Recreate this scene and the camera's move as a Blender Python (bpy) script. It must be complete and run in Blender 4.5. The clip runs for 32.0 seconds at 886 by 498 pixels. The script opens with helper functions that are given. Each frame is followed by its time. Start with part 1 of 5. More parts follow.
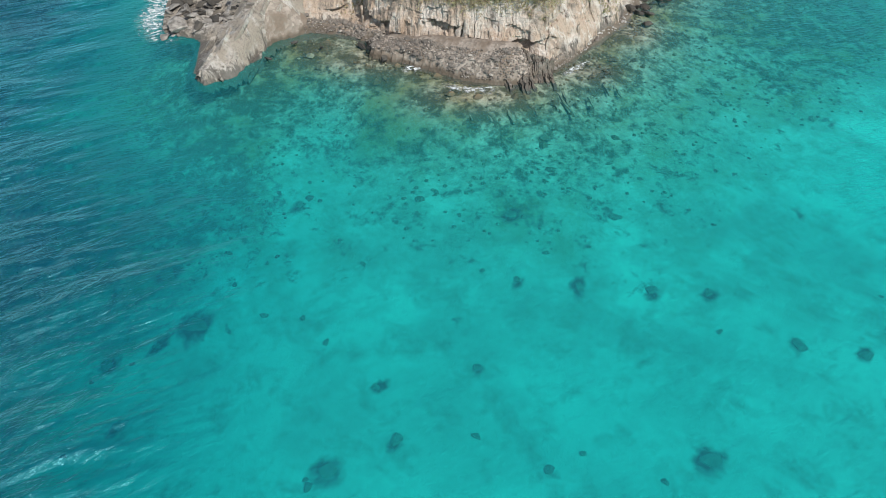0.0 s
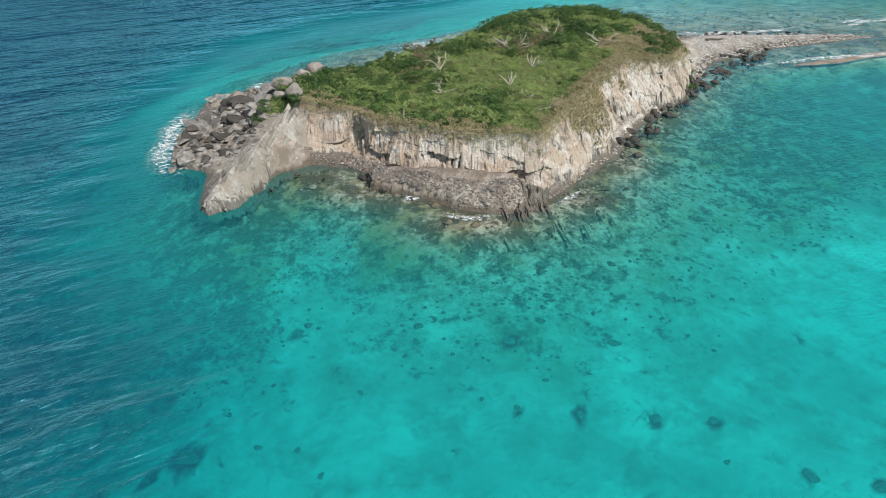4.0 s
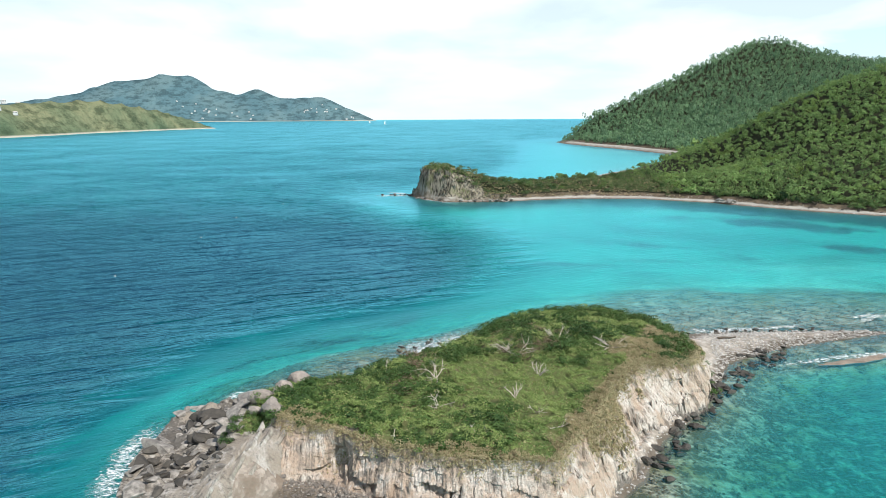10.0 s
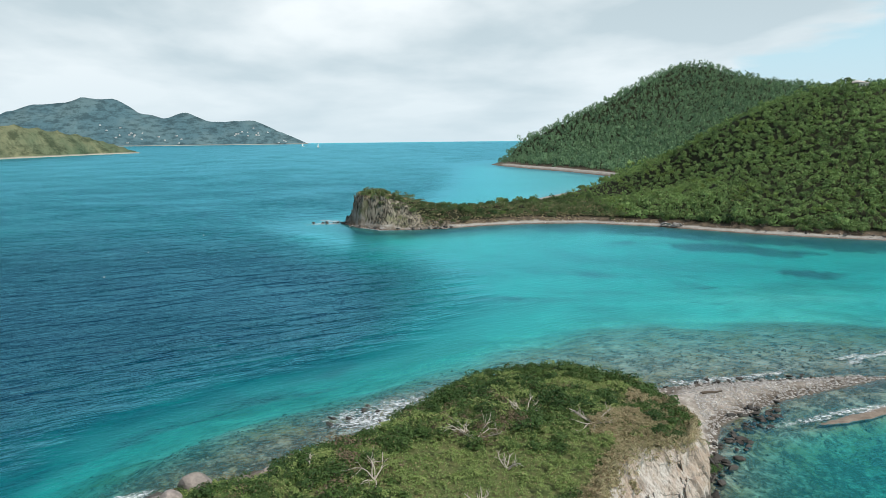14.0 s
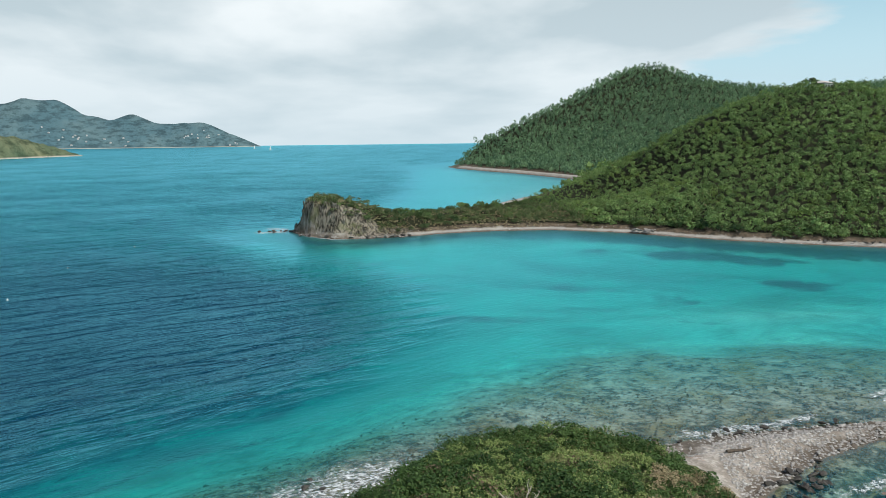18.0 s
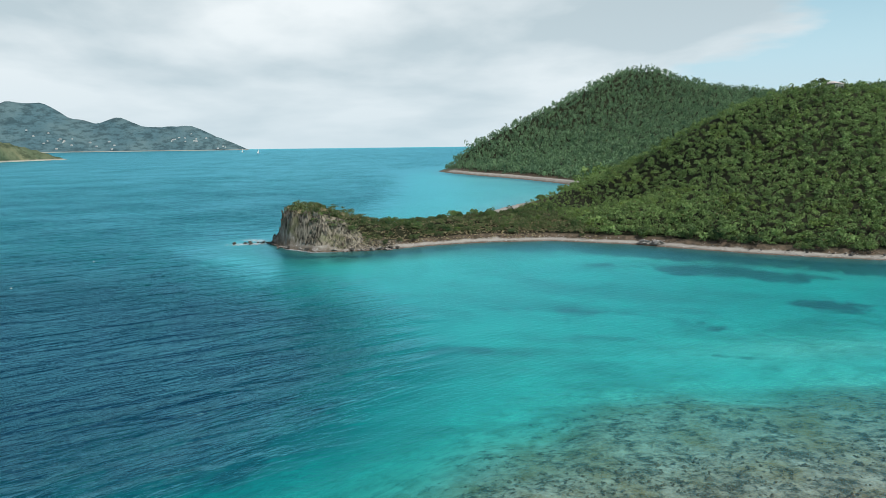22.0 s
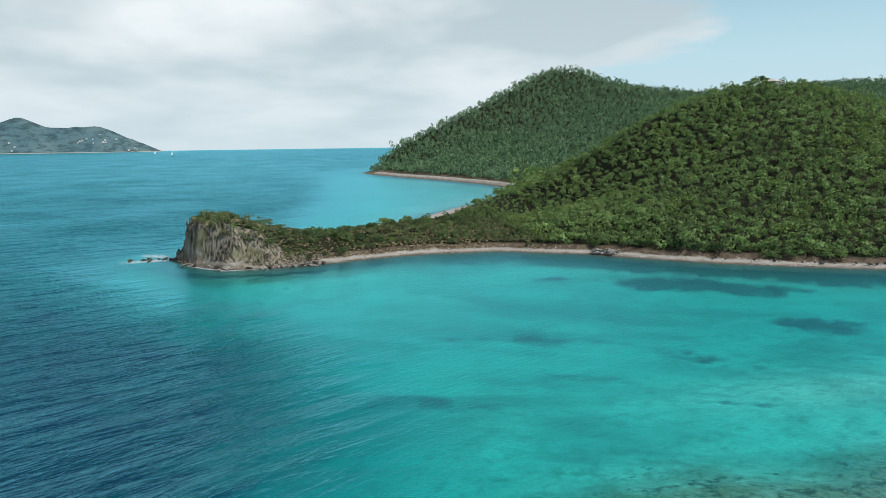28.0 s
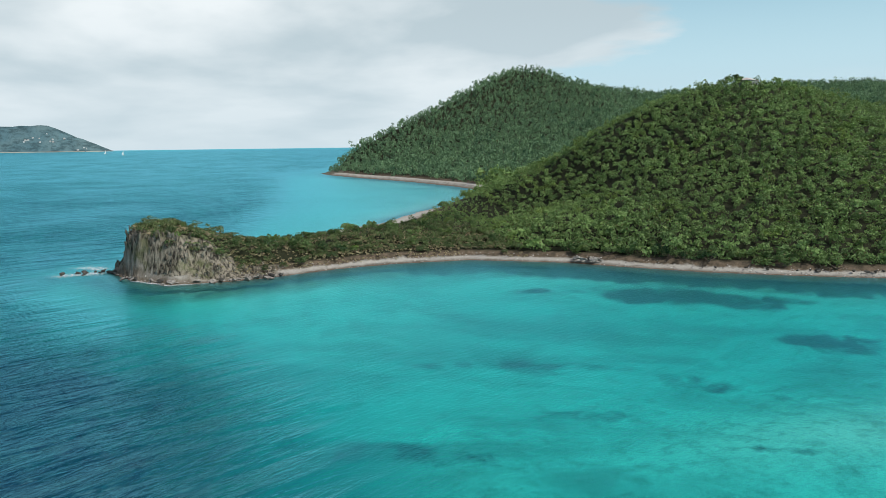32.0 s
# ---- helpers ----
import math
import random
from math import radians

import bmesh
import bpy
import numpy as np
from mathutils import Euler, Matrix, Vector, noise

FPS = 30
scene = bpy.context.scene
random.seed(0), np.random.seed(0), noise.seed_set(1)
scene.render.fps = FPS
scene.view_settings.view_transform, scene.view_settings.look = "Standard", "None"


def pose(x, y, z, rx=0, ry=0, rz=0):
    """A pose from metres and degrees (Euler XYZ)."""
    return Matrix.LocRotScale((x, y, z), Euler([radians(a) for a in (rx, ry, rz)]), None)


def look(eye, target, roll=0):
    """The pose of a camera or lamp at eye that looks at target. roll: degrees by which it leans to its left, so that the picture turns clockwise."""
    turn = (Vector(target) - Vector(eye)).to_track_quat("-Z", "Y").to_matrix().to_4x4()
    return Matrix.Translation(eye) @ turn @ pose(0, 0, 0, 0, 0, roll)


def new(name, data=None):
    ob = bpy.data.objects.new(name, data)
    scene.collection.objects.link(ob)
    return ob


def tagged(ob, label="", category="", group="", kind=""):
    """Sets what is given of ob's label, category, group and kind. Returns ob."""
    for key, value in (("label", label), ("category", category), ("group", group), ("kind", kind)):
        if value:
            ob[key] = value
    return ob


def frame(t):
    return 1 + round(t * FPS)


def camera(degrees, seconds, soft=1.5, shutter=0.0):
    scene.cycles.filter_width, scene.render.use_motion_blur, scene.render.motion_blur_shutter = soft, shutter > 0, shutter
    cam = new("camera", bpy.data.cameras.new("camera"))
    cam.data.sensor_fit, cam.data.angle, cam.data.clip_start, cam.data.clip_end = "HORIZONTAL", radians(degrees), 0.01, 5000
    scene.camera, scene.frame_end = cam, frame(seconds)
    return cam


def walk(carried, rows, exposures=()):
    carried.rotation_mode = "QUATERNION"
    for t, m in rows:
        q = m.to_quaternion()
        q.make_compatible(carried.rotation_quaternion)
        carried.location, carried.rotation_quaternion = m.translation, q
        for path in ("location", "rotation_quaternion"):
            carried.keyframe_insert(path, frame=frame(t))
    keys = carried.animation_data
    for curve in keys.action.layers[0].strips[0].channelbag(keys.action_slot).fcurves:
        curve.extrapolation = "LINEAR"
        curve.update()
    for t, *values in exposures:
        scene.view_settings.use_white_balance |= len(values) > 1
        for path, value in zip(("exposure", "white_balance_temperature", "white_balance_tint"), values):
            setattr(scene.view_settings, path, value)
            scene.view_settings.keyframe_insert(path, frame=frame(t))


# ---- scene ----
cam = camera(62.9, 32.0, soft=0.5)
PATH = [
    (0, (0.054, 2.556, 30.618), (0.091, 4.036, 29.273), 0.6),
    (1, (0.254, 2.665, 30.732), (0.284, 4.164, 29.408), 0.4),
    (2, (0.085, 2.615, 30.659), (0.12, 4.159, 29.389), 0.4),
    (3, (0.057, 2.655, 30.912), (0.096, 4.268, 29.729), 0.3),
    (3.5, (0.144, 2.614, 30.893), (0.182, 4.266, 29.766), 0.2),
    (5.5, (0.234, 2.586, 30.977), (0.275, 4.352, 30.04), 0.3),
    (6, (0.301, 2.536, 30.968), (0.342, 4.328, 30.081), 0.2),
    (6.5, (0.381, 2.83, 30.749), (0.422, 4.648, 29.916), 0.1),
    (7, (0.456, 3.502, 30.644), (0.498, 5.345, 29.87), 0.0),
    (7.5, (0.524, 4.479, 30.606), (0.567, 6.348, 29.894), -0.1),
    (8, (0.624, 5.741, 30.532), (0.666, 7.631, 29.881), -0.1),
    (8.5, (0.564, 7.158, 30.443), (0.61, 9.069, 29.857), -0.1),
    (9, (0.548, 8.565, 30.484), (0.595, 10.496, 29.965), -0.1),
    (9.5, (0.52, 10.224, 30.495), (0.569, 12.174, 30.051), -0.2),
    (10, (0.593, 11.902, 30.464), (0.642, 13.868, 30.1), -0.3),
    (10.5, (0.583, 13.553, 30.479), (0.633, 15.528, 30.168), -0.3),
    (11, (0.793, 15.354, 30.52), (0.873, 17.328, 30.209), -0.3),
    (11.5, (0.713, 17.17, 30.564), (0.937, 19.132, 30.252), -0.6),
    (12, (0.839, 19.25, 30.538), (1.062, 21.213, 30.228), -0.5),
    (12.5, (1.031, 21.45, 30.558), (1.251, 23.414, 30.248), -0.6),
    (13, (0.936, 23.507, 30.594), (1.157, 25.471, 30.286), -0.6),
    (13.5, (0.944, 25.665, 30.503), (1.165, 27.629, 30.197), -0.6),
    (15.5, (1.272, 34.822, 30.215), (1.541, 36.781, 29.912), -0.6),
    (16, (1.434, 37.1, 30.175), (1.721, 39.057, 29.873), -0.6),
    (17, (1.897, 41.267, 30.176), (2.212, 43.219, 29.876), -0.6),
    (18, (2.509, 45.73, 30.0), (2.855, 47.677, 29.7), -0.6),
    (19, (3.352, 50.305, 30.225), (3.698, 52.252, 29.928), -0.7),
    (20, (4.175, 54.932, 30.289), (4.52, 56.88, 29.993), -0.6),
    (21, (4.833, 59.762, 30.214), (5.179, 61.71, 29.92), -0.6),
    (22, (5.401, 64.279, 30.078), (5.775, 66.221, 29.787), -0.6),
    (23, (5.797, 68.189, 30.028), (6.177, 70.131, 29.739), -0.6),
    (24, (6.227, 72.099, 30.165), (6.615, 74.04, 29.877), -0.6),
    (25, (6.835, 76.316, 30.105), (7.241, 78.254, 29.818), -0.7),
    (25.5, (7.133, 78.7, 29.968), (7.566, 80.632, 29.681), -0.6),
    (27.5, (7.68, 86.624, 29.887), (8.234, 88.524, 29.598), -0.8),
    (28, (7.987, 88.93, 29.818), (8.564, 90.823, 29.527), -0.7),
    (29, (8.535, 93.029, 29.713), (9.169, 94.902, 29.419), -0.7),
    (30, (8.962, 97.008, 29.761), (9.629, 98.87, 29.467), -0.7),
    (31, (9.524, 100.882, 29.714), (10.209, 102.738, 29.42), -0.7),
    (32, (10.292, 104.458, 29.757), (10.975, 106.315, 29.465), -0.6),
]
walk(cam, [(t, look(eye, target, roll)) for t, eye, target, roll in PATH], [(0.0, 0.3), (4.0, 0.3), (6.5, 0.42), (8.0, 0.56), (9.5, 0.56), (10.5, 0.44), (11.5, 0.28), (13.0, 0.12), (16.0, 0.02), (32.0, -0.05)])

# ---- sky and sun ----
SUN_TO = Vector((0.42, -0.52, 0.74)).normalized()
world = bpy.data.worlds.new("world")
scene.world = world
world.use_nodes = True


class Nodes:
    """A small builder of node trees."""

    def __init__(self, tree):
        self.tree = tree
        tree.nodes.clear()

    def add(self, kind, **given):
        node = self.tree.nodes.new(kind)
        for key, value in given.items():
            if key in node.inputs:
                node.inputs[key].default_value = value
            else:
                setattr(node, key, value)
        return node

    def link(self, a, b):
        self.tree.links.new(a, b)

    def math(self, op, a, b=0.0, clamp=False):
        node = self.add("ShaderNodeMath", operation=op, use_clamp=clamp)
        for n, v in enumerate((a, b)):
            if isinstance(v, (int, float)):
                node.inputs[n].default_value = v
            else:
                self.link(v, node.inputs[n])
        return node.outputs[0]

    def noise(self, vector, scale, detail=4.0, rough=0.55, dist=0.0):
        node = self.add("ShaderNodeTexNoise", Scale=scale, Detail=detail, Roughness=rough, Distortion=dist)
        if vector is not None:
            self.link(vector, node.inputs["Vector"])
        return node.outputs["Fac"]

    def ramp(self, fac, *stops):
        node = self.add("ShaderNodeValToRGB")
        e = node.color_ramp.elements
        while len(e) < len(stops):
            e.new(0.5)
        for el, (p, c) in zip(e, stops):
            el.position = p
            el.color = (c, c, c, 1) if isinstance(c, (int, float)) else (*c, 1)
        self.link(fac, node.inputs[0])
        return node.outputs[0]

    def mix(self, fac, a, b, how="MIX"):
        node = self.add("ShaderNodeMix", data_type="RGBA", blend_type=how)
        for key, v in ((0, fac), (6, a), (7, b)):
            if isinstance(v, tuple):
                node.inputs[key].default_value = (*v, 1)
            elif isinstance(v, (int, float)):
                node.inputs[key].default_value = v
            else:
                self.link(v, node.inputs[key])
        return node.outputs[2]

    def along(self, vector, angle, u, v):
        """The plan's coordinates turned by angle, then scaled by u along that way and v across it."""
        out = self.add("ShaderNodeCombineXYZ")
        for n_out, way in enumerate(((math.cos(angle) * u, math.sin(angle) * u, 0), (-math.sin(angle) * v, math.cos(angle) * v, 0))):
            dot = self.add("ShaderNodeVectorMath", operation="DOT_PRODUCT")
            self.link(vector, dot.inputs[0])
            dot.inputs[1].default_value = way
            self.link(dot.outputs["Value"], out.inputs[n_out])
        return out.outputs[0]

    def scaled(self, vector, x, y, z, turn=0.0):
        node = self.add("ShaderNodeMapping")
        node.inputs["Scale"].default_value = (x, y, z)
        node.inputs["Rotation"].default_value = (0, 0, turn)
        self.link(vector, node.inputs["Vector"])
        return node.outputs[0]


n = Nodes(world.node_tree)
coord = n.add("ShaderNodeTexCoord").outputs["Generated"]
sky = n.add("ShaderNodeTexSky", sky_type="NISHITA", sun_disc=False, air_density=1.0, dust_density=1.2, ozone_density=1.5)
sky.sun_elevation = math.asin(SUN_TO.z)
sky.sun_rotation = math.atan2(SUN_TO.x, SUN_TO.y)
axes = n.add("ShaderNodeSeparateXYZ")
n.link(coord, axes.inputs[0])
up = n.math("MAXIMUM", axes.outputs[2], 0.0)
drop = n.math("ADD", up, 0.16)
flat = n.add("ShaderNodeCombineXYZ")
n.link(n.math("DIVIDE", axes.outputs[0], drop), flat.inputs[0])
n.link(n.math("DIVIDE", axes.outputs[1], drop), flat.inputs[1])
cloud = n.noise(n.scaled(flat.outputs[0], 1.0, 1.0, 1.0), 0.55, 7.0, 0.5, 0.15)
bank = n.add("ShaderNodeVectorMath", operation="DOT_PRODUCT")
n.link(coord, bank.inputs[0])
bank.inputs[1].default_value = (math.sin(0.98), math.cos(0.98), 0.0)
gap = n.math("ADD", bank.outputs["Value"], n.math("MULTIPLY", n.math("SUBTRACT", n.noise(flat.outputs[0], 1.3, 7.0, 0.5, 0.2), 0.5), 0.22))
low = n.ramp(n.math("ADD", up, n.math("MULTIPLY", n.math("SUBTRACT", cloud, 0.5), 0.5)), (0.26, 1.0), (0.44, 0.0))
cover = n.math("MULTIPLY", n.ramp(gap, (0.885, 1.0), (0.910, 0.0)), low)
cover = n.math("MAXIMUM", cover, n.math("MULTIPLY", n.math("MULTIPLY", n.ramp(cloud, (0.54, 0.0), (0.66, 1.0)), 0.55), n.ramp(gap, (0.885, 1.0), (0.93, 0.2))))
soft = n.noise(n.scaled(flat.outputs[0], 1.0, 0.75, 1.0), 0.75, 7.0, 0.48, 0.1)
shade = n.ramp(soft, (0.40, (5.5, 6.7, 7.3)), (0.57, (9.4, 10.1, 10.4)))
pale = n.mix(n.ramp(up, (0.10, 0.9), (0.40, 0.0)), sky.outputs[0], (5.1, 8.2, 9.5))
clouded = n.mix(cover, pale, shade)
haze = n.ramp(up, (0.0, 1.0), (0.17, 0.0))
veil = n.mix(n.math("MULTIPLY", haze, 0.8), clouded, (6.8, 8.1, 8.8))
back = n.add("ShaderNodeBackground", Strength=0.095)
n.link(veil, back.inputs[0])
n.link(back.outputs[0], n.add("ShaderNodeOutputWorld").inputs[0])

sun = new("sun", bpy.data.lights.new("sun", "SUN"))
sun.data.energy, sun.data.angle, sun.data.color = 4.0, radians(0.6), (1.0, 0.965, 0.91)
sun.matrix_world = look(SUN_TO * 300, (0, 0, 0))


# ---- materials ----
def material(name):
    m = bpy.data.materials.new(name)
    m.use_nodes = True
    k = Nodes(m.node_tree)
    return m, k, k.add("ShaderNodeOutputMaterial")


def place(k):
    return k.add("ShaderNodeNewGeometry").outputs["Position"]


def surface(k, out, colour, rough=0.9, bump=None, strength=0.5, distance=0.1, spec=0.3):
    b = k.add("ShaderNodeBsdfPrincipled", Roughness=rough)
    b.inputs["Specular IOR Level"].default_value = spec
    if isinstance(colour, tuple):
        b.inputs["Base Color"].default_value = (*colour, 1)
    else:
        k.link(colour, b.inputs["Base Color"])
    if bump is not None:
        bm_node = k.add("ShaderNodeBump", Strength=strength, Distance=distance)
        k.link(bump, bm_node.inputs["Height"])
        k.link(bm_node.outputs[0], b.inputs["Normal"])
    k.link(b.outputs[0], out.inputs[0])
    return b


def mat_cliff(name, pale, tan, dark, foot=1.1):
    m, k, out = material(name)
    p = place(k)
    streak = k.noise(k.scaled(p, 3.2, 3.2, 0.22), 1.0, 5, 0.6, 0.3)
    broad = k.noise(k.scaled(p, 0.9, 0.9, 0.16), 1.0, 4, 0.6, 0.4)
    patch = k.noise(p, 0.32, 4, 0.6)
    fine = k.noise(p, 5.0, 4, 0.65)
    c = k.mix(k.ramp(patch, (0.38, 0.0), (0.54, 1.0)), pale, tan)
    c = k.mix(k.ramp(k.noise(k.scaled(p, 1, 1, 0.6), 0.75, 5, 0.65, 0.6), (0.52, 0.0), (0.64, 0.75)), c, (pale[0] * 1.18, pale[1] * 1.2, pale[2] * 1.23))
    c = k.mix(k.ramp(k.noise(k.scaled(p, 1, 1, 0.5), 0.5, 5, 0.7, 0.8), (0.36, 0.8), (0.46, 0.0)), c, tuple(v * 1.3 for v in dark))
    c = k.mix(k.ramp(streak, (0.28, 0.6), (0.43, 0.0)), c, dark)
    c = k.mix(k.ramp(broad, (0.33, 0.7), (0.43, 0.0)), c, dark)
    c = k.mix(k.ramp(fine, (0.28, 0.4), (0.5, 0.0)), c, dark)
    z = k.add("ShaderNodeSeparateXYZ")
    k.link(p, z.inputs[0])
    stain = k.math("ADD", k.math("MULTIPLY", k.math("SUBTRACT", patch, 0.5), 4.5), k.math("MULTIPLY", k.math("SUBTRACT", streak, 0.5), 3.0))
    wet = k.ramp(k.math("DIVIDE", k.math("ADD", z.outputs[2], stain), foot * 2), (0.15, 1.0), (0.60, 0.0))
    c = k.mix(k.math("MULTIPLY", wet, 0.8), c, (0.075, 0.066, 0.056))
    surface(k, out, c, 0.9, k.math("ADD", k.math("MULTIPLY", streak, 1.5), fine), 0.8, 0.2, 0.2)
    return m


CLIFF = mat_cliff("pale_cliff_rock", (0.49, 0.44, 0.385), (0.385, 0.30, 0.23), (0.14, 0.12, 0.10), 0.75)
SLAB = mat_cliff("grey_slab_rock", (0.40, 0.375, 0.335), (0.28, 0.245, 0.20), (0.09, 0.082, 0.072), 0.6)
DARK_SLAB = mat_cliff("dark_slab_rock", (0.23, 0.205, 0.175), (0.15, 0.125, 0.10), (0.045, 0.04, 0.035), 0.5)
GREY_CLIFF = mat_cliff("grey_cliff_rock", (0.22, 0.195, 0.155), (0.13, 0.11, 0.08), (0.032, 0.03, 0.025))


def mat_stone(name, a, b):
    m, k, out = material(name)
    p = place(k)
    tint = k.add("ShaderNodeObjectInfo").outputs["Random"]
    c = k.mix(k.ramp(k.noise(p, 1.6, 5, 0.65), (0.35, 0.0), (0.65, 1.0)), a, b)
    c = k.mix(k.math("MULTIPLY", tint, 0.5), c, b)
    surface(k, out, c, 0.85, k.noise(p, 6.0, 5, 0.65), 0.7, 0.12, 0.25)
    return m


STONE = mat_stone("weathered_boulder", (0.37, 0.325, 0.285), (0.18, 0.16, 0.14))
PALE_STONE = mat_stone("pale_broken_rock", (0.40, 0.37, 0.33), (0.13, 0.12, 0.105))
DARK_STONE = mat_stone("dark_wet_stone", (0.10, 0.09, 0.075), (0.045, 0.042, 0.038))


def mat_pebble(name, a, b, c3):
    m, k, out = material(name)
    p = place(k)
    v = k.add("ShaderNodeTexVoronoi", Scale=3.2)
    k.link(p, v.inputs["Vector"])
    c = k.mix(k.ramp(v.outputs["Color"], (0.2, 0.0), (0.8, 1.0)), a, b)
    c = k.mix(k.ramp(k.noise(p, 0.5, 4), (0.42, 0.0), (0.62, 1.0)), c, c3)
    z = k.add("ShaderNodeSeparateXYZ")
    k.link(p, z.inputs[0])
    damp = k.ramp(k.math("ADD", z.outputs[2], k.math("MULTIPLY", k.math("SUBTRACT", k.noise(p, 0.7, 4), 0.5), 0.9)), (0.25, 0.85), (0.6, 0.0))
    c = k.mix(damp, c, (0.085, 0.068, 0.05))
    surface(k, out, c, 0.9, v.outputs["Distance"], 0.6, 0.12, 0.2)
    return m


CORALLINE = mat_stone("dark_coral", (0.24, 0.21, 0.14), (0.12, 0.12, 0.085))
GRAVEL = mat_pebble("dark_gravel", (0.34, 0.295, 0.25), (0.20, 0.17, 0.14), (0.17, 0.135, 0.105))
PEBBLE = mat_pebble("pebble_beach", (0.50, 0.46, 0.40), (0.30, 0.27, 0.235), (0.24, 0.21, 0.17))


def mat_ground(name, a, b, scale=0.4):
    m, k, out = material(name)
    p = place(k)
    c = k.mix(k.ramp(k.noise(p, scale, 6, 0.65), (0.35, 0.0), (0.65, 1.0)), a, b)
    surface(k, out, c, 0.95, k.noise(p, scale * 6, 5, 0.65), 0.6, 0.2, 0.1)
    return m


WET_SAND = mat_ground("wet_brown_sand", (0.30, 0.25, 0.195), (0.17, 0.14, 0.11), 0.7)
SAND = mat_ground("coarse_beach_sand", (0.52, 0.43, 0.34), (0.38, 0.30, 0.23), 0.6)


def mat_land():
    """Beach, bank and wood floor by the attribute edge (metres from the water); rock where the attribute crag is high."""
    m, k, out = material("shore_and_hill")
    p = place(k)
    edge = k.add("ShaderNodeAttribute", attribute_name="edge").outputs["Fac"]
    crag = k.add("ShaderNodeAttribute", attribute_name="crag").outputs["Fac"]
    wob = k.math("MULTIPLY", k.math("SUBTRACT", k.noise(p, 0.35, 5, 0.65), 0.5), 3.0)
    e = k.math("ADD", edge, wob)
    grain = k.noise(p, 1.5, 6, 0.7)
    sand = k.mix(grain, (0.47, 0.45, 0.40), (0.28, 0.26, 0.225))
    damp = k.mix(k.ramp(k.math("DIVIDE", e, 4.0), (0.05, 1.0), (0.45, 0.0)), sand, (0.12, 0.10, 0.075))
    # Brown soil bank, its tone lowered to stand in for shade under trees.
    bank = k.mix(k.ramp(k.noise(p, 0.6, 5, 0.65), (0.4, 0.0), (0.6, 1.0)), (0.15, 0.115, 0.08), (0.07, 0.057, 0.04))
    c = k.mix(k.ramp(k.math("DIVIDE", e, 10.0), (0.29, 0.0), (0.38, 1.0)), damp, bank)
    # Dark wood floor taken near black, painting in shade between the crowns.
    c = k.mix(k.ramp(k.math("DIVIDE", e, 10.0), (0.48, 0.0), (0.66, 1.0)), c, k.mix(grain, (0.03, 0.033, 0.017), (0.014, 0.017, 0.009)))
    streak = k.noise(k.scaled(p, 1.4, 1.4, 0.13), 1.0, 6, 0.65, 0.4)
    rock = k.mix(k.ramp(streak, (0.41, 0.0), (0.58, 1.0)), (0.026, 0.024, 0.02), (0.24, 0.212, 0.165))
    rock = k.mix(k.ramp(k.noise(p, 0.25, 4, 0.6), (0.5, 0.0), (0.66, 0.7)), rock, (0.10, 0.11, 0.05))
    c = k.mix(k.ramp(k.math("ADD", crag, k.math("MULTIPLY", wob, 0.12)), (0.4, 0.0), (0.55, 1.0)), c, rock)
    surface(k, out, c, 0.95, k.math("ADD", streak, grain), 0.7, 0.35, 0.1)
    return m


LAND = mat_land()
TURF = mat_ground("grass_matted_soil", (0.085, 0.125, 0.04), (0.17, 0.165, 0.075), 0.5)


def mat_leaf(name, a, b, dry=(0.16, 0.13, 0.06), part_dry=0.06, rough=0.6, fresh=0.0):
    m, k, out = material(name)
    g = k.add("ShaderNodeNewGeometry")
    tint = g.outputs["Random Per Island"]
    tone = k.add("ShaderNodeAttribute", attribute_name="tone").outputs["Fac"]
    own = k.add("ShaderNodeObjectInfo").outputs["Random"]
    mixed = k.math("ADD", k.math("MULTIPLY", tint, 0.35), k.math("ADD", k.math("MULTIPLY", tone, 0.65), k.math("MULTIPLY", own, 0.3)))
    c = k.mix(k.ramp(mixed, (0.1, 0.0), (0.95, 1.0)), a, b)
    broad = k.noise(g.outputs["Position"], 0.035, 3, 0.6)
    c = k.mix(k.ramp(broad, (0.40, 0.0), (0.62, 0.6)), c, b)
    if fresh:
        c = k.mix(k.ramp(k.noise(g.outputs["Position"], 0.09, 4, 0.65), (0.54, 0.0), (0.66, fresh)), c, (0.17, 0.25, 0.045))
    c = k.mix(k.ramp(k.math("FRACT", k.math("MULTIPLY", tint, 7.31)), (1 - part_dry, 0.0), (1 - part_dry + 0.02, 0.8)), c, dry)
    d = k.add("ShaderNodeBsdfPrincipled", Roughness=rough)
    d.inputs["Specular IOR Level"].default_value = 0.25
    k.link(c, d.inputs["Base Color"])
    t = k.add("ShaderNodeBsdfTranslucent")
    k.link(c, t.inputs[0])
    s = k.add("ShaderNodeMixShader", Fac=0.22)
    k.link(d.outputs[0], s.inputs[1])
    k.link(t.outputs[0], s.inputs[2])
    k.link(s.outputs[0], out.inputs[0])
    return m


LEAF = mat_leaf("hill_foliage", (0.011, 0.04, 0.016), (0.205, 0.32, 0.10), fresh=0.65)
# Hill leaves again, with distance haze painted in as paler, bluer green.
FAR_LEAF = mat_leaf("hazed_hill_foliage", (0.03, 0.09, 0.052), (0.165, 0.28, 0.14), part_dry=0.02)
SCRUB = mat_leaf("headland_scrub_foliage", (0.028, 0.065, 0.022), (0.13, 0.18, 0.065), (0.24, 0.19, 0.11), 0.14)
BUSH = mat_leaf("bush_foliage", (0.02, 0.058, 0.016), (0.09, 0.155, 0.04), part_dry=0.04)
GRASS = mat_leaf("rough_grass", (0.05, 0.125, 0.03), (0.23, 0.305, 0.095), (0.38, 0.33, 0.17), 0.08)
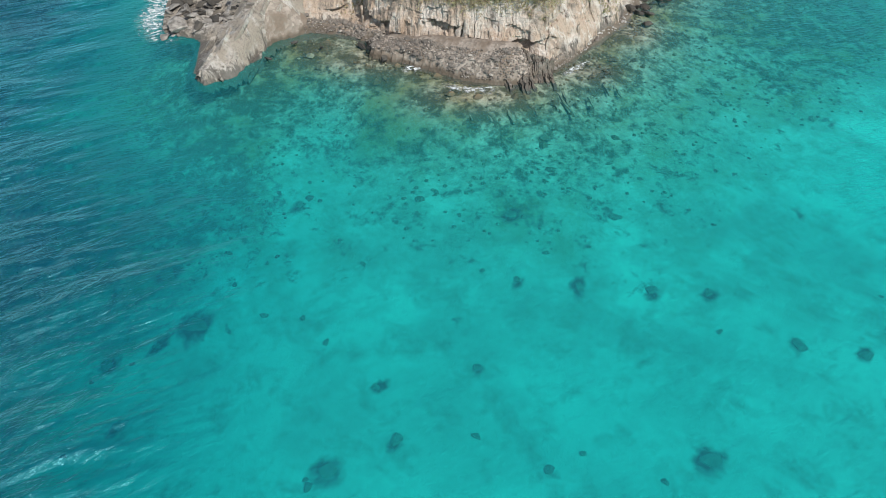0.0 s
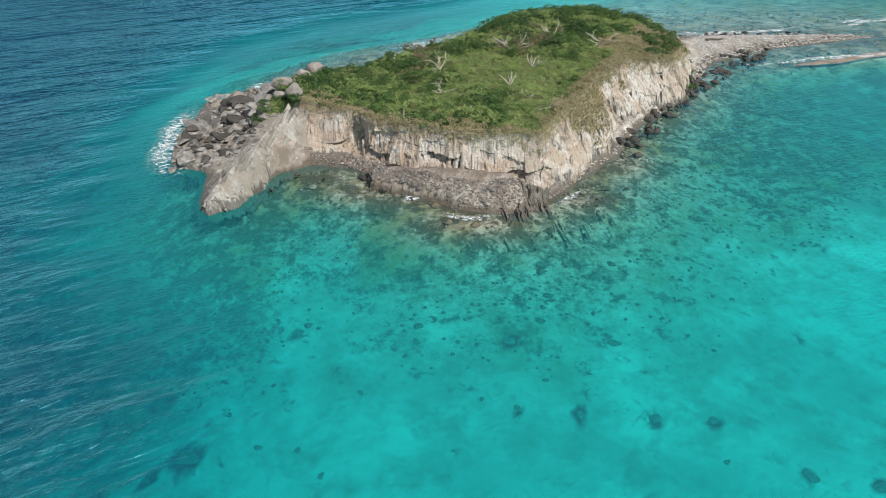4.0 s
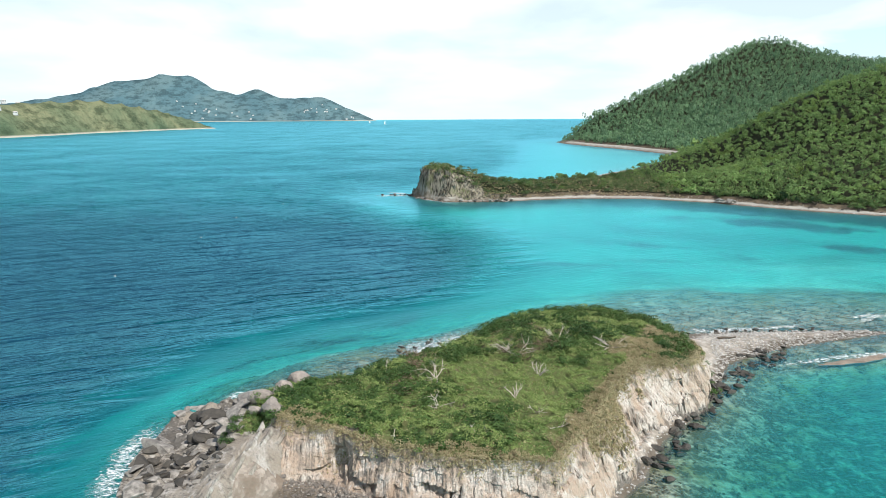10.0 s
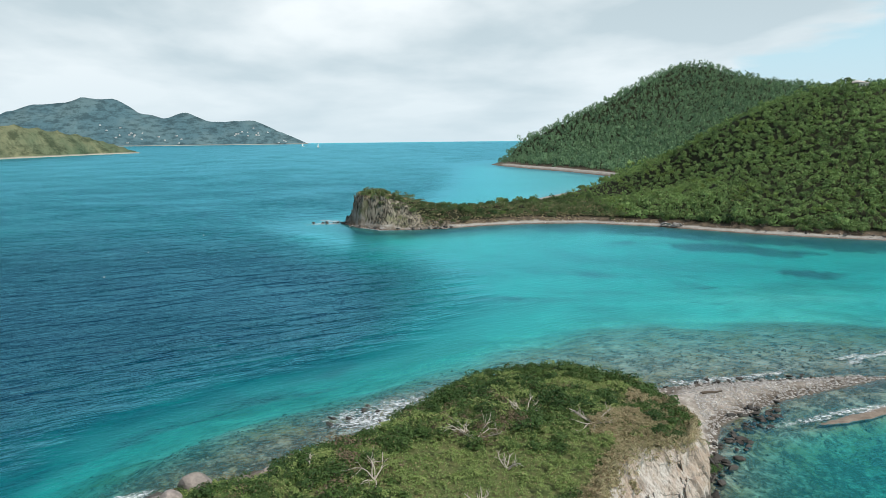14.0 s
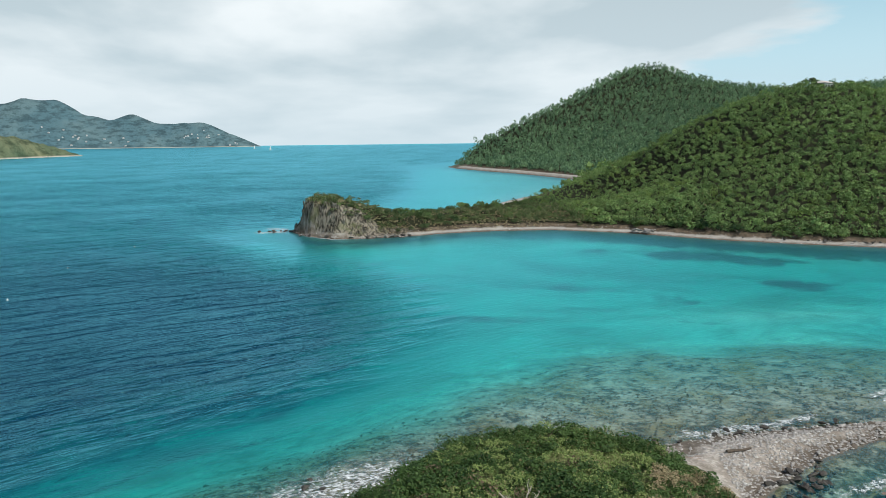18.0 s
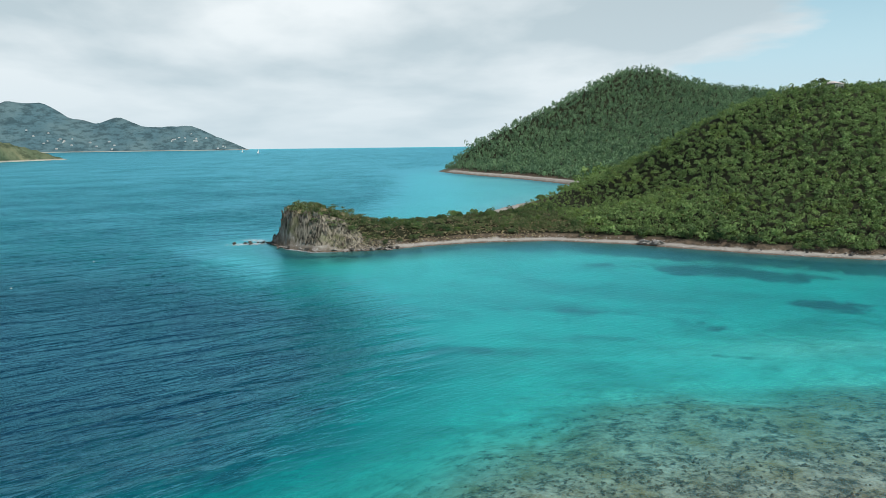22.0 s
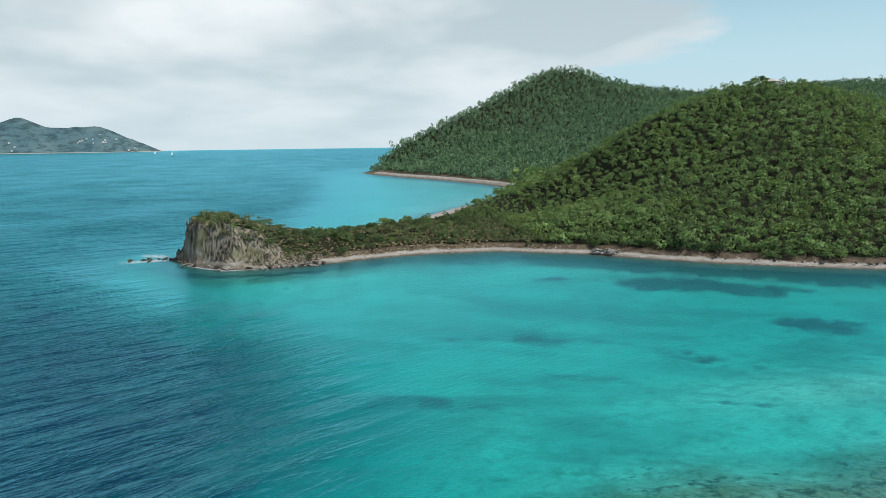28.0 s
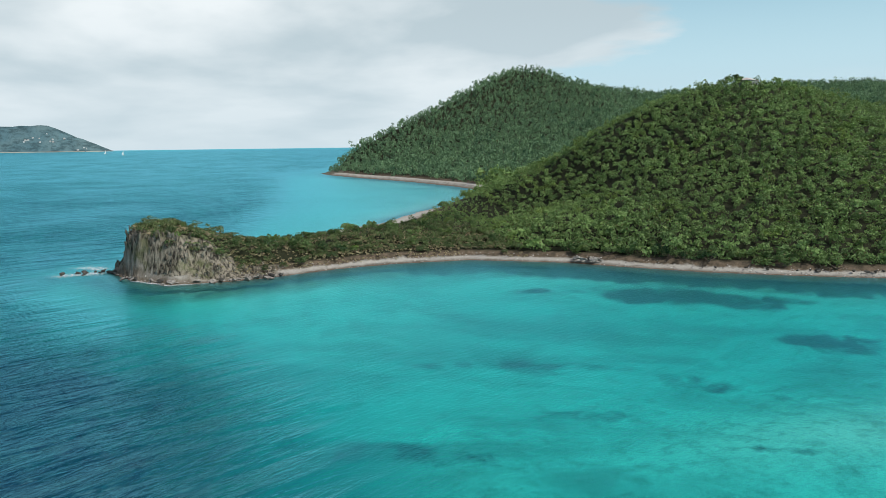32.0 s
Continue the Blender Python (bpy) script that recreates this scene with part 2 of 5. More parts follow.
STRAW = mat_leaf("dry_grass", (0.16, 0.165, 0.07), (0.40, 0.34, 0.20), (0.31, 0.215, 0.135), 0.2)
DRY = mat_leaf("dry_twigs", (0.20, 0.15, 0.09), (0.12, 0.10, 0.06), (0.25, 0.2, 0.13), 0.2)
BARK = mat_ground("grey_bark", (0.16, 0.13, 0.10), (0.09, 0.075, 0.06), 4.0)
BLEACHED = mat_ground("bleached_wood", (0.62, 0.57, 0.50), (0.42, 0.37, 0.31), 5.0)


def mat_bed():
    """Sea floor: pale sand, with rubble, weed and coral where the attribute reef is high."""
    m, k, out = material("sea_floor")
    p = place(k)
    reef = k.add("ShaderNodeAttribute", attribute_name="reef").outputs["Fac"]
    weed = k.add("ShaderNodeAttribute", attribute_name="weed").outputs["Fac"]
    sand = k.mix(k.noise(p, 0.25, 5, 0.6), (0.86, 0.83, 0.71), (0.64, 0.62, 0.52))
    sand = k.mix(k.ramp(k.noise(p, 0.07, 6, 0.65, 0.4), (0.46, 0.0), (0.64, 0.6)), sand, (0.33, 0.345, 0.275))
    sand = k.mix(k.ramp(k.noise(k.along(p, -0.55, 0.022, 0.06), 1.0, 6, 0.62, 0.5), (0.50, 0.0), (0.62, 0.55)), sand, (0.20, 0.22, 0.17))
    sand = k.mix(k.ramp(k.noise(p, 0.42, 7, 0.66, 0.3), (0.50, 0.0), (0.72, 0.8)), sand, (0.24, 0.25, 0.18))
    rub = k.noise(p, 1.7, 8, 0.75, 0.4)
    rock = k.mix(k.ramp(rub, (0.36, 0.0), (0.60, 1.0)), (0.15, 0.14, 0.105), (0.46, 0.41, 0.31))
    rock = k.mix(k.ramp(k.noise(p, 0.13, 5, 0.6), (0.47, 0.0), (0.6, 0.7)), rock, (0.28, 0.20, 0.075))
    c = k.mix(k.ramp(k.math("ADD", reef, k.math("MULTIPLY", k.math("SUBTRACT", k.noise(p, 0.25, 7, 0.7), 0.5), 1.2)), (0.14, 0.0), (0.66, 1.0)), sand, rock)
    spot = k.math("ADD", k.math("ADD", k.math("MULTIPLY", k.noise(p, 0.45, 9, 0.68, 0.3), 0.6), k.math("MULTIPLY", k.noise(p, 1.4, 7, 0.72, 0.5), 0.4)), k.math("MULTIPLY", k.math("MINIMUM", reef, 0.85), 0.20))
    c = k.mix(k.ramp(spot, (0.61, 0.0), (0.70, 0.9)), c, (0.065, 0.067, 0.045))
    w = k.math("ADD", weed, k.math("MULTIPLY", k.math("SUBTRACT", k.noise(p, 0.12, 9, 0.7, 0.3), 0.5), 2.8))
    c = k.mix(k.ramp(w, (0.40, 0.0), (0.82, 1.0)), c, (0.02, 0.03, 0.02))
    surface(k, out, c, 1.0, rub, 0.5, 0.3, 0.0)
    return m


def mat_water():
    """Sea water: clear and absorbing red first, with scattered light that grows with the depth below."""
    m, k, out = material("sea_water")
    p = place(k)
    d = k.add("ShaderNodeAttribute", attribute_name="depth").outputs["Fac"]
    tint = k.add("ShaderNodeCombineColor")
    for n_in, a in enumerate((0.55, 0.055, 0.058)):
        k.link(k.math("POWER", 2.718, k.math("MULTIPLY", d, -a)), tint.inputs[n_in])
    clear = k.add("ShaderNodeBsdfTransparent")
    k.link(tint.outputs[0], clear.inputs[0])
    body = k.add("ShaderNodeBsdfDiffuse")
    hue = k.ramp(k.math("DIVIDE", d, 20.0), (0.0, (0.03, 0.40, 0.39)), (0.19, (0.025, 0.43, 0.47)), (0.26, (0.012, 0.27, 0.33)), (0.35, (0.003, 0.12, 0.19)), (0.52, (0.0, 0.027, 0.075)))
    hue.node.color_ramp.interpolation = "B_SPLINE"
    k.link(hue, body.inputs[0])
    inner = k.add("ShaderNodeMixShader")
    k.link(k.math("SUBTRACT", 1.0, k.math("POWER", 2.718, k.math("MULTIPLY", d, -0.078))), inner.inputs[0])
    k.link(clear.outputs[0], inner.inputs[1])
    k.link(body.outputs[0], inner.inputs[2])
    swell = k.noise(k.along(p, 0.40, 0.07, 0.25), 1.0, 3.0, 0.45, 0.5)
    chop = k.noise(k.along(p, 0.5, 0.45, 1.2), 1.0, 5, 0.55, 0.3)
    ripple = k.noise(k.along(p, 0.2, 1.6, 3.2), 1.0, 3, 0.55, 0.2)
    gusts = k.ramp(k.noise(p, 0.018, 4, 0.6), (0.35, 0.6), (0.62, 1.25))
    sheltered = k.ramp(k.math("DIVIDE", d, 12.0), (0.33, 0.025), (0.70, 1.0))
    sheltered.node.color_ramp.interpolation = "EASE"
    h = k.math("ADD", k.math("MULTIPLY", k.math("MULTIPLY", swell, 3.7), sheltered), k.math("MULTIPLY", k.math("MULTIPLY", chop, 0.95), k.ramp(k.math("DIVIDE", d, 12.0), (0.42, 0.10), (0.66, 1.0))))
    h = k.math("MULTIPLY", k.math("ADD", h, k.math("MULTIPLY", ripple, 0.05)), gusts)
    bump = k.add("ShaderNodeBump", Strength=1.0, Distance=0.8)
    k.link(h, bump.inputs["Height"])
    gloss = k.add("ShaderNodeBsdfGlossy", Color=(0.31, 0.84, 1.0, 1.0), Roughness=0.28)
    k.link(bump.outputs[0], gloss.inputs["Normal"])
    k.link(bump.outputs[0], body.inputs["Normal"])
    fr = k.add("ShaderNodeFresnel", IOR=1.333)
    k.link(bump.outputs[0], fr.inputs["Normal"])
    top = k.add("ShaderNodeMixShader")
    k.link(k.math("MINIMUM", k.math("MULTIPLY", fr.outputs[0], 1.1), 0.72), top.inputs[0])
    k.link(inner.outputs[0], top.inputs[1])
    k.link(gloss.outputs[0], top.inputs[2])
    k.link(top.outputs[0], out.inputs[0])
    return m


BED = mat_bed()
WATER = mat_water()


def mat_plain(name, colour, rough=0.7):
    m, k, out = material(name)
    p = place(k)
    c = k.mix(k.noise(p, 3.0, 4, 0.6), colour, tuple(v * 0.8 for v in colour))
    surface(k, out, c, rough)
    return m


def mat_foam():
    """White froth with holes, thinning out from the ribbon's core."""
    m, k, out = material("sea_foam")
    p = place(k)
    core = k.add("ShaderNodeAttribute", attribute_name="core").outputs["Fac"]
    shred = k.math("ADD", k.math("MULTIPLY", k.noise(k.scaled(p, 1, 1.5, 1), 1.5, 9, 0.78, 1.2), 1.0), k.math("MULTIPLY", core, 0.13))
    white = k.add("ShaderNodeBsdfDiffuse", Color=(0.80, 0.83, 0.83, 1))
    s_node = k.add("ShaderNodeMixShader")
    k.link(k.math("MULTIPLY", k.ramp(shred, (0.58, 0.0), (0.72, 1.0)), 0.9), s_node.inputs[0])
    k.link(k.add("ShaderNodeBsdfTransparent").outputs[0], s_node.inputs[1])
    k.link(white.outputs[0], s_node.inputs[2])
    k.link(s_node.outputs[0], out.inputs[0])
    return m


FOAM = mat_foam()
WHITE = mat_plain("white_render", (0.78, 0.77, 0.73))
ROOF = mat_plain("pale_roof", (0.55, 0.50, 0.46))
GLASS = mat_plain("dark_window_glass", (0.03, 0.04, 0.05), 0.1)


# ---- shapes ----
def lattice(ix, iy, seed):
    v = np.sin(ix * 127.1 + iy * 311.7 + seed * 74.7) * 43758.5453
    return v - np.floor(v)


def value_noise(x, y, seed=0):
    ix, iy = np.floor(x), np.floor(y)
    fx, fy = x - ix, y - iy
    fx, fy = fx * fx * (3 - 2 * fx), fy * fy * (3 - 2 * fy)
    a, b = lattice(ix, iy, seed), lattice(ix + 1, iy, seed)
    c, d = lattice(ix, iy + 1, seed), lattice(ix + 1, iy + 1, seed)
    return (a + (b - a) * fx) * (1 - fy) + (c + (d - c) * fx) * fy


def fbm(x, y, scale, octaves=4, seed=0):
    """About 0 on average, within -1 and 1."""
    out, amp, total = 0, 1.0, 0
    for o in range(octaves):
        out = out + amp * (value_noise(x / scale * 2**o, y / scale * 2**o, seed + o) * 2 - 1)
        total += amp
        amp *= 0.5
    return out / total


def to_line(x, y, line, closed=False):
    """Distance to a polyline, and the value there of its third column, if any."""
    line = [tuple(p) for p in line] + ([tuple(line[0])] if closed else [])
    best, val = np.full(np.shape(x), 1e9), np.zeros(np.shape(x))
    for a, b in zip(line, line[1:]):
        dx, dy = b[0] - a[0], b[1] - a[1]
        t = np.clip(((x - a[0]) * dx + (y - a[1]) * dy) / (dx * dx + dy * dy + 1e-9), 0, 1)
        d = np.hypot(x - a[0] - t * dx, y - a[1] - t * dy)
        near = d < best
        best = np.where(near, d, best)
        if len(a) > 2:
            val = np.where(near, a[2] + t * (b[2] - a[2]), val)
    return best, val


def inside(x, y, line):
    odd = np.zeros(np.shape(x), bool)
    for a, b in zip(line, line[1:] + line[:1]):
        cross = (a[1] > y) != (b[1] > y)
        odd ^= cross & (x < (b[0] - a[0]) * (y - a[1]) / (b[1] - a[1] + 1e-12) + a[0])
    return odd


def step(x, a, b):
    t = np.clip((x - a) / (b - a), 0, 1)
    return t * t * (3 - 2 * t)


def mesh_of(name, verts, faces, mats=(), face_mats=None, smooth=True):
    """A mesh from arrays: verts (n, 3), faces (m, 3 or 4)."""
    verts, faces = np.asarray(verts, np.float32), np.asarray(faces, np.int32)
    me = bpy.data.meshes.new(name)
    me.vertices.add(len(verts))
    me.vertices.foreach_set("co", verts.ravel())
    k = faces.shape[1]
    me.loops.add(faces.size)
    me.loops.foreach_set("vertex_index", faces.ravel())
    me.polygons.add(len(faces))
    me.polygons.foreach_set("loop_start", np.arange(0, faces.size, k, dtype=np.int32))
    for m in mats:
        me.materials.append(m)
    if face_mats is not None:
        me.polygons.foreach_set("material_index", np.asarray(face_mats, np.int32))
    me.polygons.foreach_set("use_smooth", np.full(len(faces), smooth))
    me.update(calc_edges=True)
    return me


def attribute(me, name, values):
    a = me.attributes.new(name, "FLOAT", "POINT")
    a.data.foreach_set("value", np.asarray(values, np.float32).ravel())


def grid_faces(nx, ny):
    i = np.arange(nx * ny).reshape(ny, nx)
    return np.stack([i[:-1, :-1], i[:-1, 1:], i[1:, 1:], i[1:, :-1]], -1).reshape(-1, 4)


def axis(lo, a, b, hi, fine, growth=1.09):
    """Even steps from a to b, growing ones out to lo and hi."""
    mid = list(np.arange(a, b + fine / 2, fine))
    up_, v, s = [], mid[-1], fine
    while v < hi:
        s *= growth
        v = min(v + s, hi)
        up_.append(v)
    down, v, s = [], mid[0], fine
    while v > lo:
        s *= growth
        v = max(v - s, lo)
        down.append(v)
    return np.array(down[::-1] + mid + up_)


def part(name, me, parent, label=""):
    ob = new(name, me)
    ob.parent = parent
    if label:
        ob["label"] = label
    return ob


# ---- plan: coasts and ridges ----
ISLET = [(-18.6, 56.8), (-16.4, 58.1), (-15.2, 62.0), (-13.9, 64.8), (-11.0, 66.3), (-7.8, 66.0), (-5.6, 64.6), (-4.9, 61.6), (-2.2, 60.6), (0.6, 59.0), (3.2, 57.4), (6.4, 56.6), (9.4, 57.4), (12.6, 60.9), (18.9, 68.2), (23.2, 75.8), (26.5, 79.2), (31.9, 86.1), (35.5, 92.3), (38.0, 96.6), (42.6, 99.4), (48.5, 102.6), (57.0, 105.3), (66.5, 108.3), (63.0, 109.4), (50.0, 109.6), (42.0, 109.2), (36.0, 108.6), (30.0, 108.4), (25.0, 109.0), (19.0, 108.8), (12.3, 106.9), (6.0, 103.8), (1.0, 100.8), (-4.0, 96.5), (-10.0, 92.0), (-17.0, 89.5), (-22.5, 85.5), (-25.5, 80.4), (-26.0, 73.4), (-24.5, 66.5), (-20.8, 65.0), (-20.0, 59.0)]
PLATEAU = [(-14.2, 77.0), (-13.0, 73.5), (-11.0, 71.2), (-7.0, 69.0), (-2.5, 65.4), (1.2, 63.6), (5.0, 62.2), (10.0, 61.4), (12.0, 64.4), (15.2, 70.0), (18.4, 76.5), (22.6, 80.6), (28.0, 82.6), (30.2, 87.0), (31.0, 93.0), (27.5, 98.5), (21.0, 101.0), (12.0, 98.5), (5.5, 91.0), (0.0, 86.2), (-7.0, 81.0), (-11.0, 80.6)]
COAST = [(-5.5, 290.5), (0.4, 277.2), (7.9, 268.6), (19.4, 266.8), (28.0, 268.0), (46.0, 273.4), (60.4, 275.1), (79.4, 273.0), (99.4, 259.8), (108.7, 249.2), (121.7, 235.6), (135.6, 225.0), (151.0, 214.8), (185.0, 198.0), (235.0, 180.0), (320.0, 165.0), (700.0, 160.0), (1250.0, 320.0), (1250.0, 1300.0), (620.0, 1300.0), (400.0, 1130.0), (250.0, 960.0), (165.0, 850.0), (146.0, 826.0), (148.0, 775.0), (161.0, 707.0), (178.0, 635.0), (187.0, 564.0), (188.0, 523.0), (176.0, 486.0), (150.0, 452.0), (122.0, 413.0), (97.0, 385.0), (80.0, 360.0), (69.0, 349.0), (56.0, 340.0), (40.0, 324.0), (24.0, 309.0), (8.0, 300.0)]
RIDGES = [
    [(2.0, 281.0, 10.2), (12.0, 280.5, 10.6), (21.0, 284.0, 8.0), (31.0, 290.0, 4.4), (46.0, 300.0, 2.4), (62.0, 311.0, 1.7), (80.0, 324.0, 1.6), (98.0, 345.0, 1.8), (110.0, 362.0, 2.0)],
    [(116.0, 340.0, 2.0), (130.0, 350.0, 8.0), (144.0, 356.0, 18.0), (166.0, 354.0, 31.0), (190.0, 348.0, 43.5), (208.0, 343.5, 49.0), (226.0, 340.0, 51.0), (244.0, 335.0, 49.5), (268.0, 328.0, 42.5), (286.0, 324.0, 37.0), (320.0, 318.0, 30.0), (420.0, 310.0, 22.0), (600.0, 340.0, 25.0)],
    [(146.0, 826.0, 1.0), (170.0, 840.0, 13.0), (197.0, 856.0, 27.0), (242.0, 882.0, 44.0), (292.0, 911.0, 63.0), (328.0, 932.0, 77.0), (377.0, 960.0, 98.0), (409.0, 979.0, 111.0), (443.0, 998.0, 123.0), (466.0, 1010.0, 125.5), (483.0, 996.0, 122.0), (511.0, 983.0, 110.0), (545.0, 967.0, 100.0), (580.0, 951.0, 94.0), (620.0, 932.0, 88.0), (760.0, 830.0, 96.0), (900.0, 700.0, 92.0), (1100.0, 600.0, 85.0)],
]
HEAD_TOP = [(-0.6, 284.0), (2.0, 278.6), (6.0, 275.2), (11.0, 273.6), (16.0, 274.6), (20.0, 279.0), (18.0, 287.0), (10.0, 292.0), (3.0, 290.0)]
DEEP = [(-38.0, -200.0), (-29.0, 0.0), (-26.0, 45.0), (-31.0, 64.0), (-37.0, 90.0), (-36.0, 108.0), (-24.0, 124.0), (-9.0, 136.0), (3.0, 148.0), (11.0, 164.0), (11.0, 186.0), (4.0, 215.0), (-7.0, 245.0), (-16.0, 270.0), (-20.0, 292.0), (20.0, 330.0), (60.0, 480.0), (100.0, 700.0), (120.0, 860.0), (300.0, 1200.0), (1500.0, 1500.0), (7000.0, 2500.0)]
REEF_FLAT = [(-18.0, 93.0), (-8.0, 104.0), (2.0, 111.5), (10.0, 117.0), (21.0, 126.5), (30.0, 135.0), (40.0, 141.5), (50.0, 142.0), (64.0, 142.0), (86.0, 138.0), (120.0, 128.0), (120.0, 96.0), (90.0, 96.0), (66.0, 99.0), (50.0, 100.0), (30.0, 100.0), (0.0, 95.0)]
LEFT_REEF = [(-40.0, 62.0), (-26.0, 60.0), (-14.0, 55.0), (-9.5, 48.0), (-11.0, 43.0), (-15.0, 41.5), (-20.0, 38.0), (-28.0, 36.5), (-36.0, 44.0)]


MOUND = [(-3.4, 62.6, 1.1), (0.0, 61.8, 1.7), (3.6, 60.4, 2.1), (6.6, 59.4, 2.3)]


def islet_height(x, y):
    edge, _ = to_line(x, y, ISLET, True)
    land = inside(x, y, ISLET)
    rim, _ = to_line(x, y, PLATEAU, True)
    top_in = inside(x, y, PLATEAU)
    wob = fbm(x, y, 9, 4, 3)
    top = 4.9 + 0.05 * np.minimum(x, 20) - 0.14 * np.maximum(x - 20, 0) + 0.008 * (y - 75) + 0.3 * wob
    t = edge / (edge + rim + 1e-6)
    t = np.clip(t + (0.17 * fbm(x, y, 4.6, 2, 7) + 0.08 * fbm(x, y, 1.3, 2, 9)) * step(t, 0.02, 0.2), 0, 1)
    cliff = 0.14 * step(t, 0, 0.25) + 0.86 * step(t, 0.70, 1.06)
    ramp_ = 0.9 * t**0.9 - 0.10 * step(y - 0.45 * x, 76, 84) * np.sin(t * 3.14)
    back_ = step((y - 0.45 * x) - 76, 0, 8)
    west = step(-x, 9, 16)
    prof = cliff * (1 - np.maximum(west, back_)) + ramp_ * np.maximum(west, back_)
    spit = step(x - 0.35 * (y - 88), 30.5, 35.5)
    prof = prof * (1 - spit)
    h = top * prof
    h = np.where(top_in, top - 0.25 * np.exp(-rim / 0.6), h)
    h = np.where(top_in, h * (1 - spit) + 0.6 * spit, h)
    bar = 0.75 * step(edge, 0, 4.0) + 0.05 * wob
    h = h + spit * bar
    jumble = step(-x, 16.5, 20.0) * (1 - step(edge, 8, 14)) * step(y, 63, 66)
    h = h * (1 - 0.9 * jumble) + jumble * (0.25 + 1.1 * fbm(x, y, 2.0, 3, 23))
    slab, hs = to_line(x, y, [(-18.4, 57.6, 0.9), (-16.6, 61.5, 2.2), (-14.6, 66.0, 3.3), (-13.0, 70.5, 4.2)])
    h = np.maximum(h, hs * (1 - np.minimum(slab / 2.9, 1) ** 1.6) + 0.5 * fbm(x * 2.2 - 0.9 * y, (y + 0.4 * x) * 0.35, 1.3, 3, 19))
    mound, hm = to_line(x, y, MOUND)
    h = np.maximum(h, hm * (1 - np.minimum(mound / 3.0, 1) ** 2.2) + 0.12 * fbm(x, y, 0.9, 3, 29))
    hollow = np.hypot((x + 6.7) / 1.7, (y - 67.6) / 2.0)
    h = np.where(hollow < 1, np.minimum(h, 0.5 + 2.0 * hollow**4), h)
    ribs = fbm(x * 1.0 + 0.35 * y, y * 0.3, 0.55, 2, 11) * 0.5 + fbm(x, y, 1.1, 3, 13) * 0.5
    h = h + ribs * 0.12 * step(t, 0.12, 0.4) * (1 - step(t, 0.9, 1.0)) * (~top_in) * (1 - spit)
    return np.where(land, np.maximum(h, 0.0) + 0.04 * np.minimum(edge, 1), -0.7 * np.minimum(edge, 3)), land, edge, rim, top_in, t, spit


def ridge_blend(x, y, ridge):
    """Height of a ridge as felt from a place: that of its points, the nearer the more."""
    top, total = 0, 0
    for a, b in zip(ridge, ridge[1:]):
        for t in (0.0, 0.25, 0.5, 0.75):
            px, py, pz = (a[n_c] + t * (b[n_c] - a[n_c]) for n_c in range(3))
            w = math.hypot(b[0] - a[0], b[1] - a[1]) / ((x - px) ** 2 + (y - py) ** 2 + 60.0) ** 2.4
            top, total = top + w * pz, total + w
    return top / total


def bay_side(x, y):
    """Whether a place lies on the far shore of the headland, towards the bay behind it."""
    return (x > 52) & (x < 215) & (y > 304 + 0.865 * (x - 46)) & (y < 800)


def land_height(x, y):
    edge, _ = to_line(x, y, COAST, True)
    land = inside(x, y, COAST)
    best = np.zeros(np.shape(x))
    for n_r, r in enumerate(RIDGES):
        d, hr = to_line(x, y, r)
        hr = ridge_blend(x, y, r)
        d = d * d / (d + (3.0, 12.0, 22.0)[n_r])
        p = (0.62, 1.0, 1.05)[n_r]
        one = hr * (edge / (edge + d + 1e-6)) ** p
        best = np.maximum(best, one * (1 - step(d, 220, 420)) if n_r == 2 else one)
    beach = 0.25 * np.minimum(edge, 4.5) ** 0.8
    bank = 1.1 * step(edge + 0.9 * fbm(x, y, 9, 3, 21), 3.6, 5.4)
    tall = best * step(edge, 2.0, 16.0)
    rim, _ = to_line(x, y, HEAD_TOP, True)
    flat_in = inside(x, y, HEAD_TOP)
    top = 10.5 - 0.22 * np.maximum(x - 9, 0) + 0.9 * fbm(x, y, 7, 3, 8)
    t = np.clip(edge / (edge + rim + 1e-6) + 0.20 * fbm(x, y, 3.4, 3, 17), 0, 1)
    crag = top * (0.22 * step(t, 0.05, 0.35) + 0.78 * step(t, 0.26, 1.0))
    crag = crag * (1 - step(x, 14, 36)) * (1 - step(y, 300, 320))
    tall = np.maximum(tall, np.where(flat_in, top, crag))
    h = np.maximum(beach + bank, tall) + fbm(x, y, 30, 4, 5) * np.minimum(1.6, 0.02 * edge + 0.1)
    return np.where(land, np.maximum(h, 0.02), -0.10 * np.minimum(edge, 12)), land, edge


WEED = [((109, 225), (21, 8), -0.66, 1.05), ((110, 191.5), (10, 6), -0.6, 1.0), ((84, 243), (14, 3), -0.5, 0.75), ((30, 178.5), (15, 4.5), -0.7, 0.72), ((62, 198), (22, 6), -0.7, 0.62), ((76, 184), (16, 5), -0.85, 0.6), ((65, 160), (7, 2.2), -0.5, 0.7), ((48, 205), (17, 5), -0.2, 0.58), ((56, 178), (12, 4), -0.4, 0.55), ((150, 205), (30, 5), -0.55, 0.75), ((-30, 30), (10, 5), 0.2, 0.6)]
REEFS = [((22, 64), (7, 5), 0.8, 0.75), ((42, 80), (20, 13), 0.75, 1.05), ((60, 91), (22, 7), 0.3, 1.05), ((34, 66), (15, 10), 0.9, 0.7), ((-14, 100), (14, 5), 0.75, 0.8), ((-30, 74), (6, 16), 0.0, 0.85)]
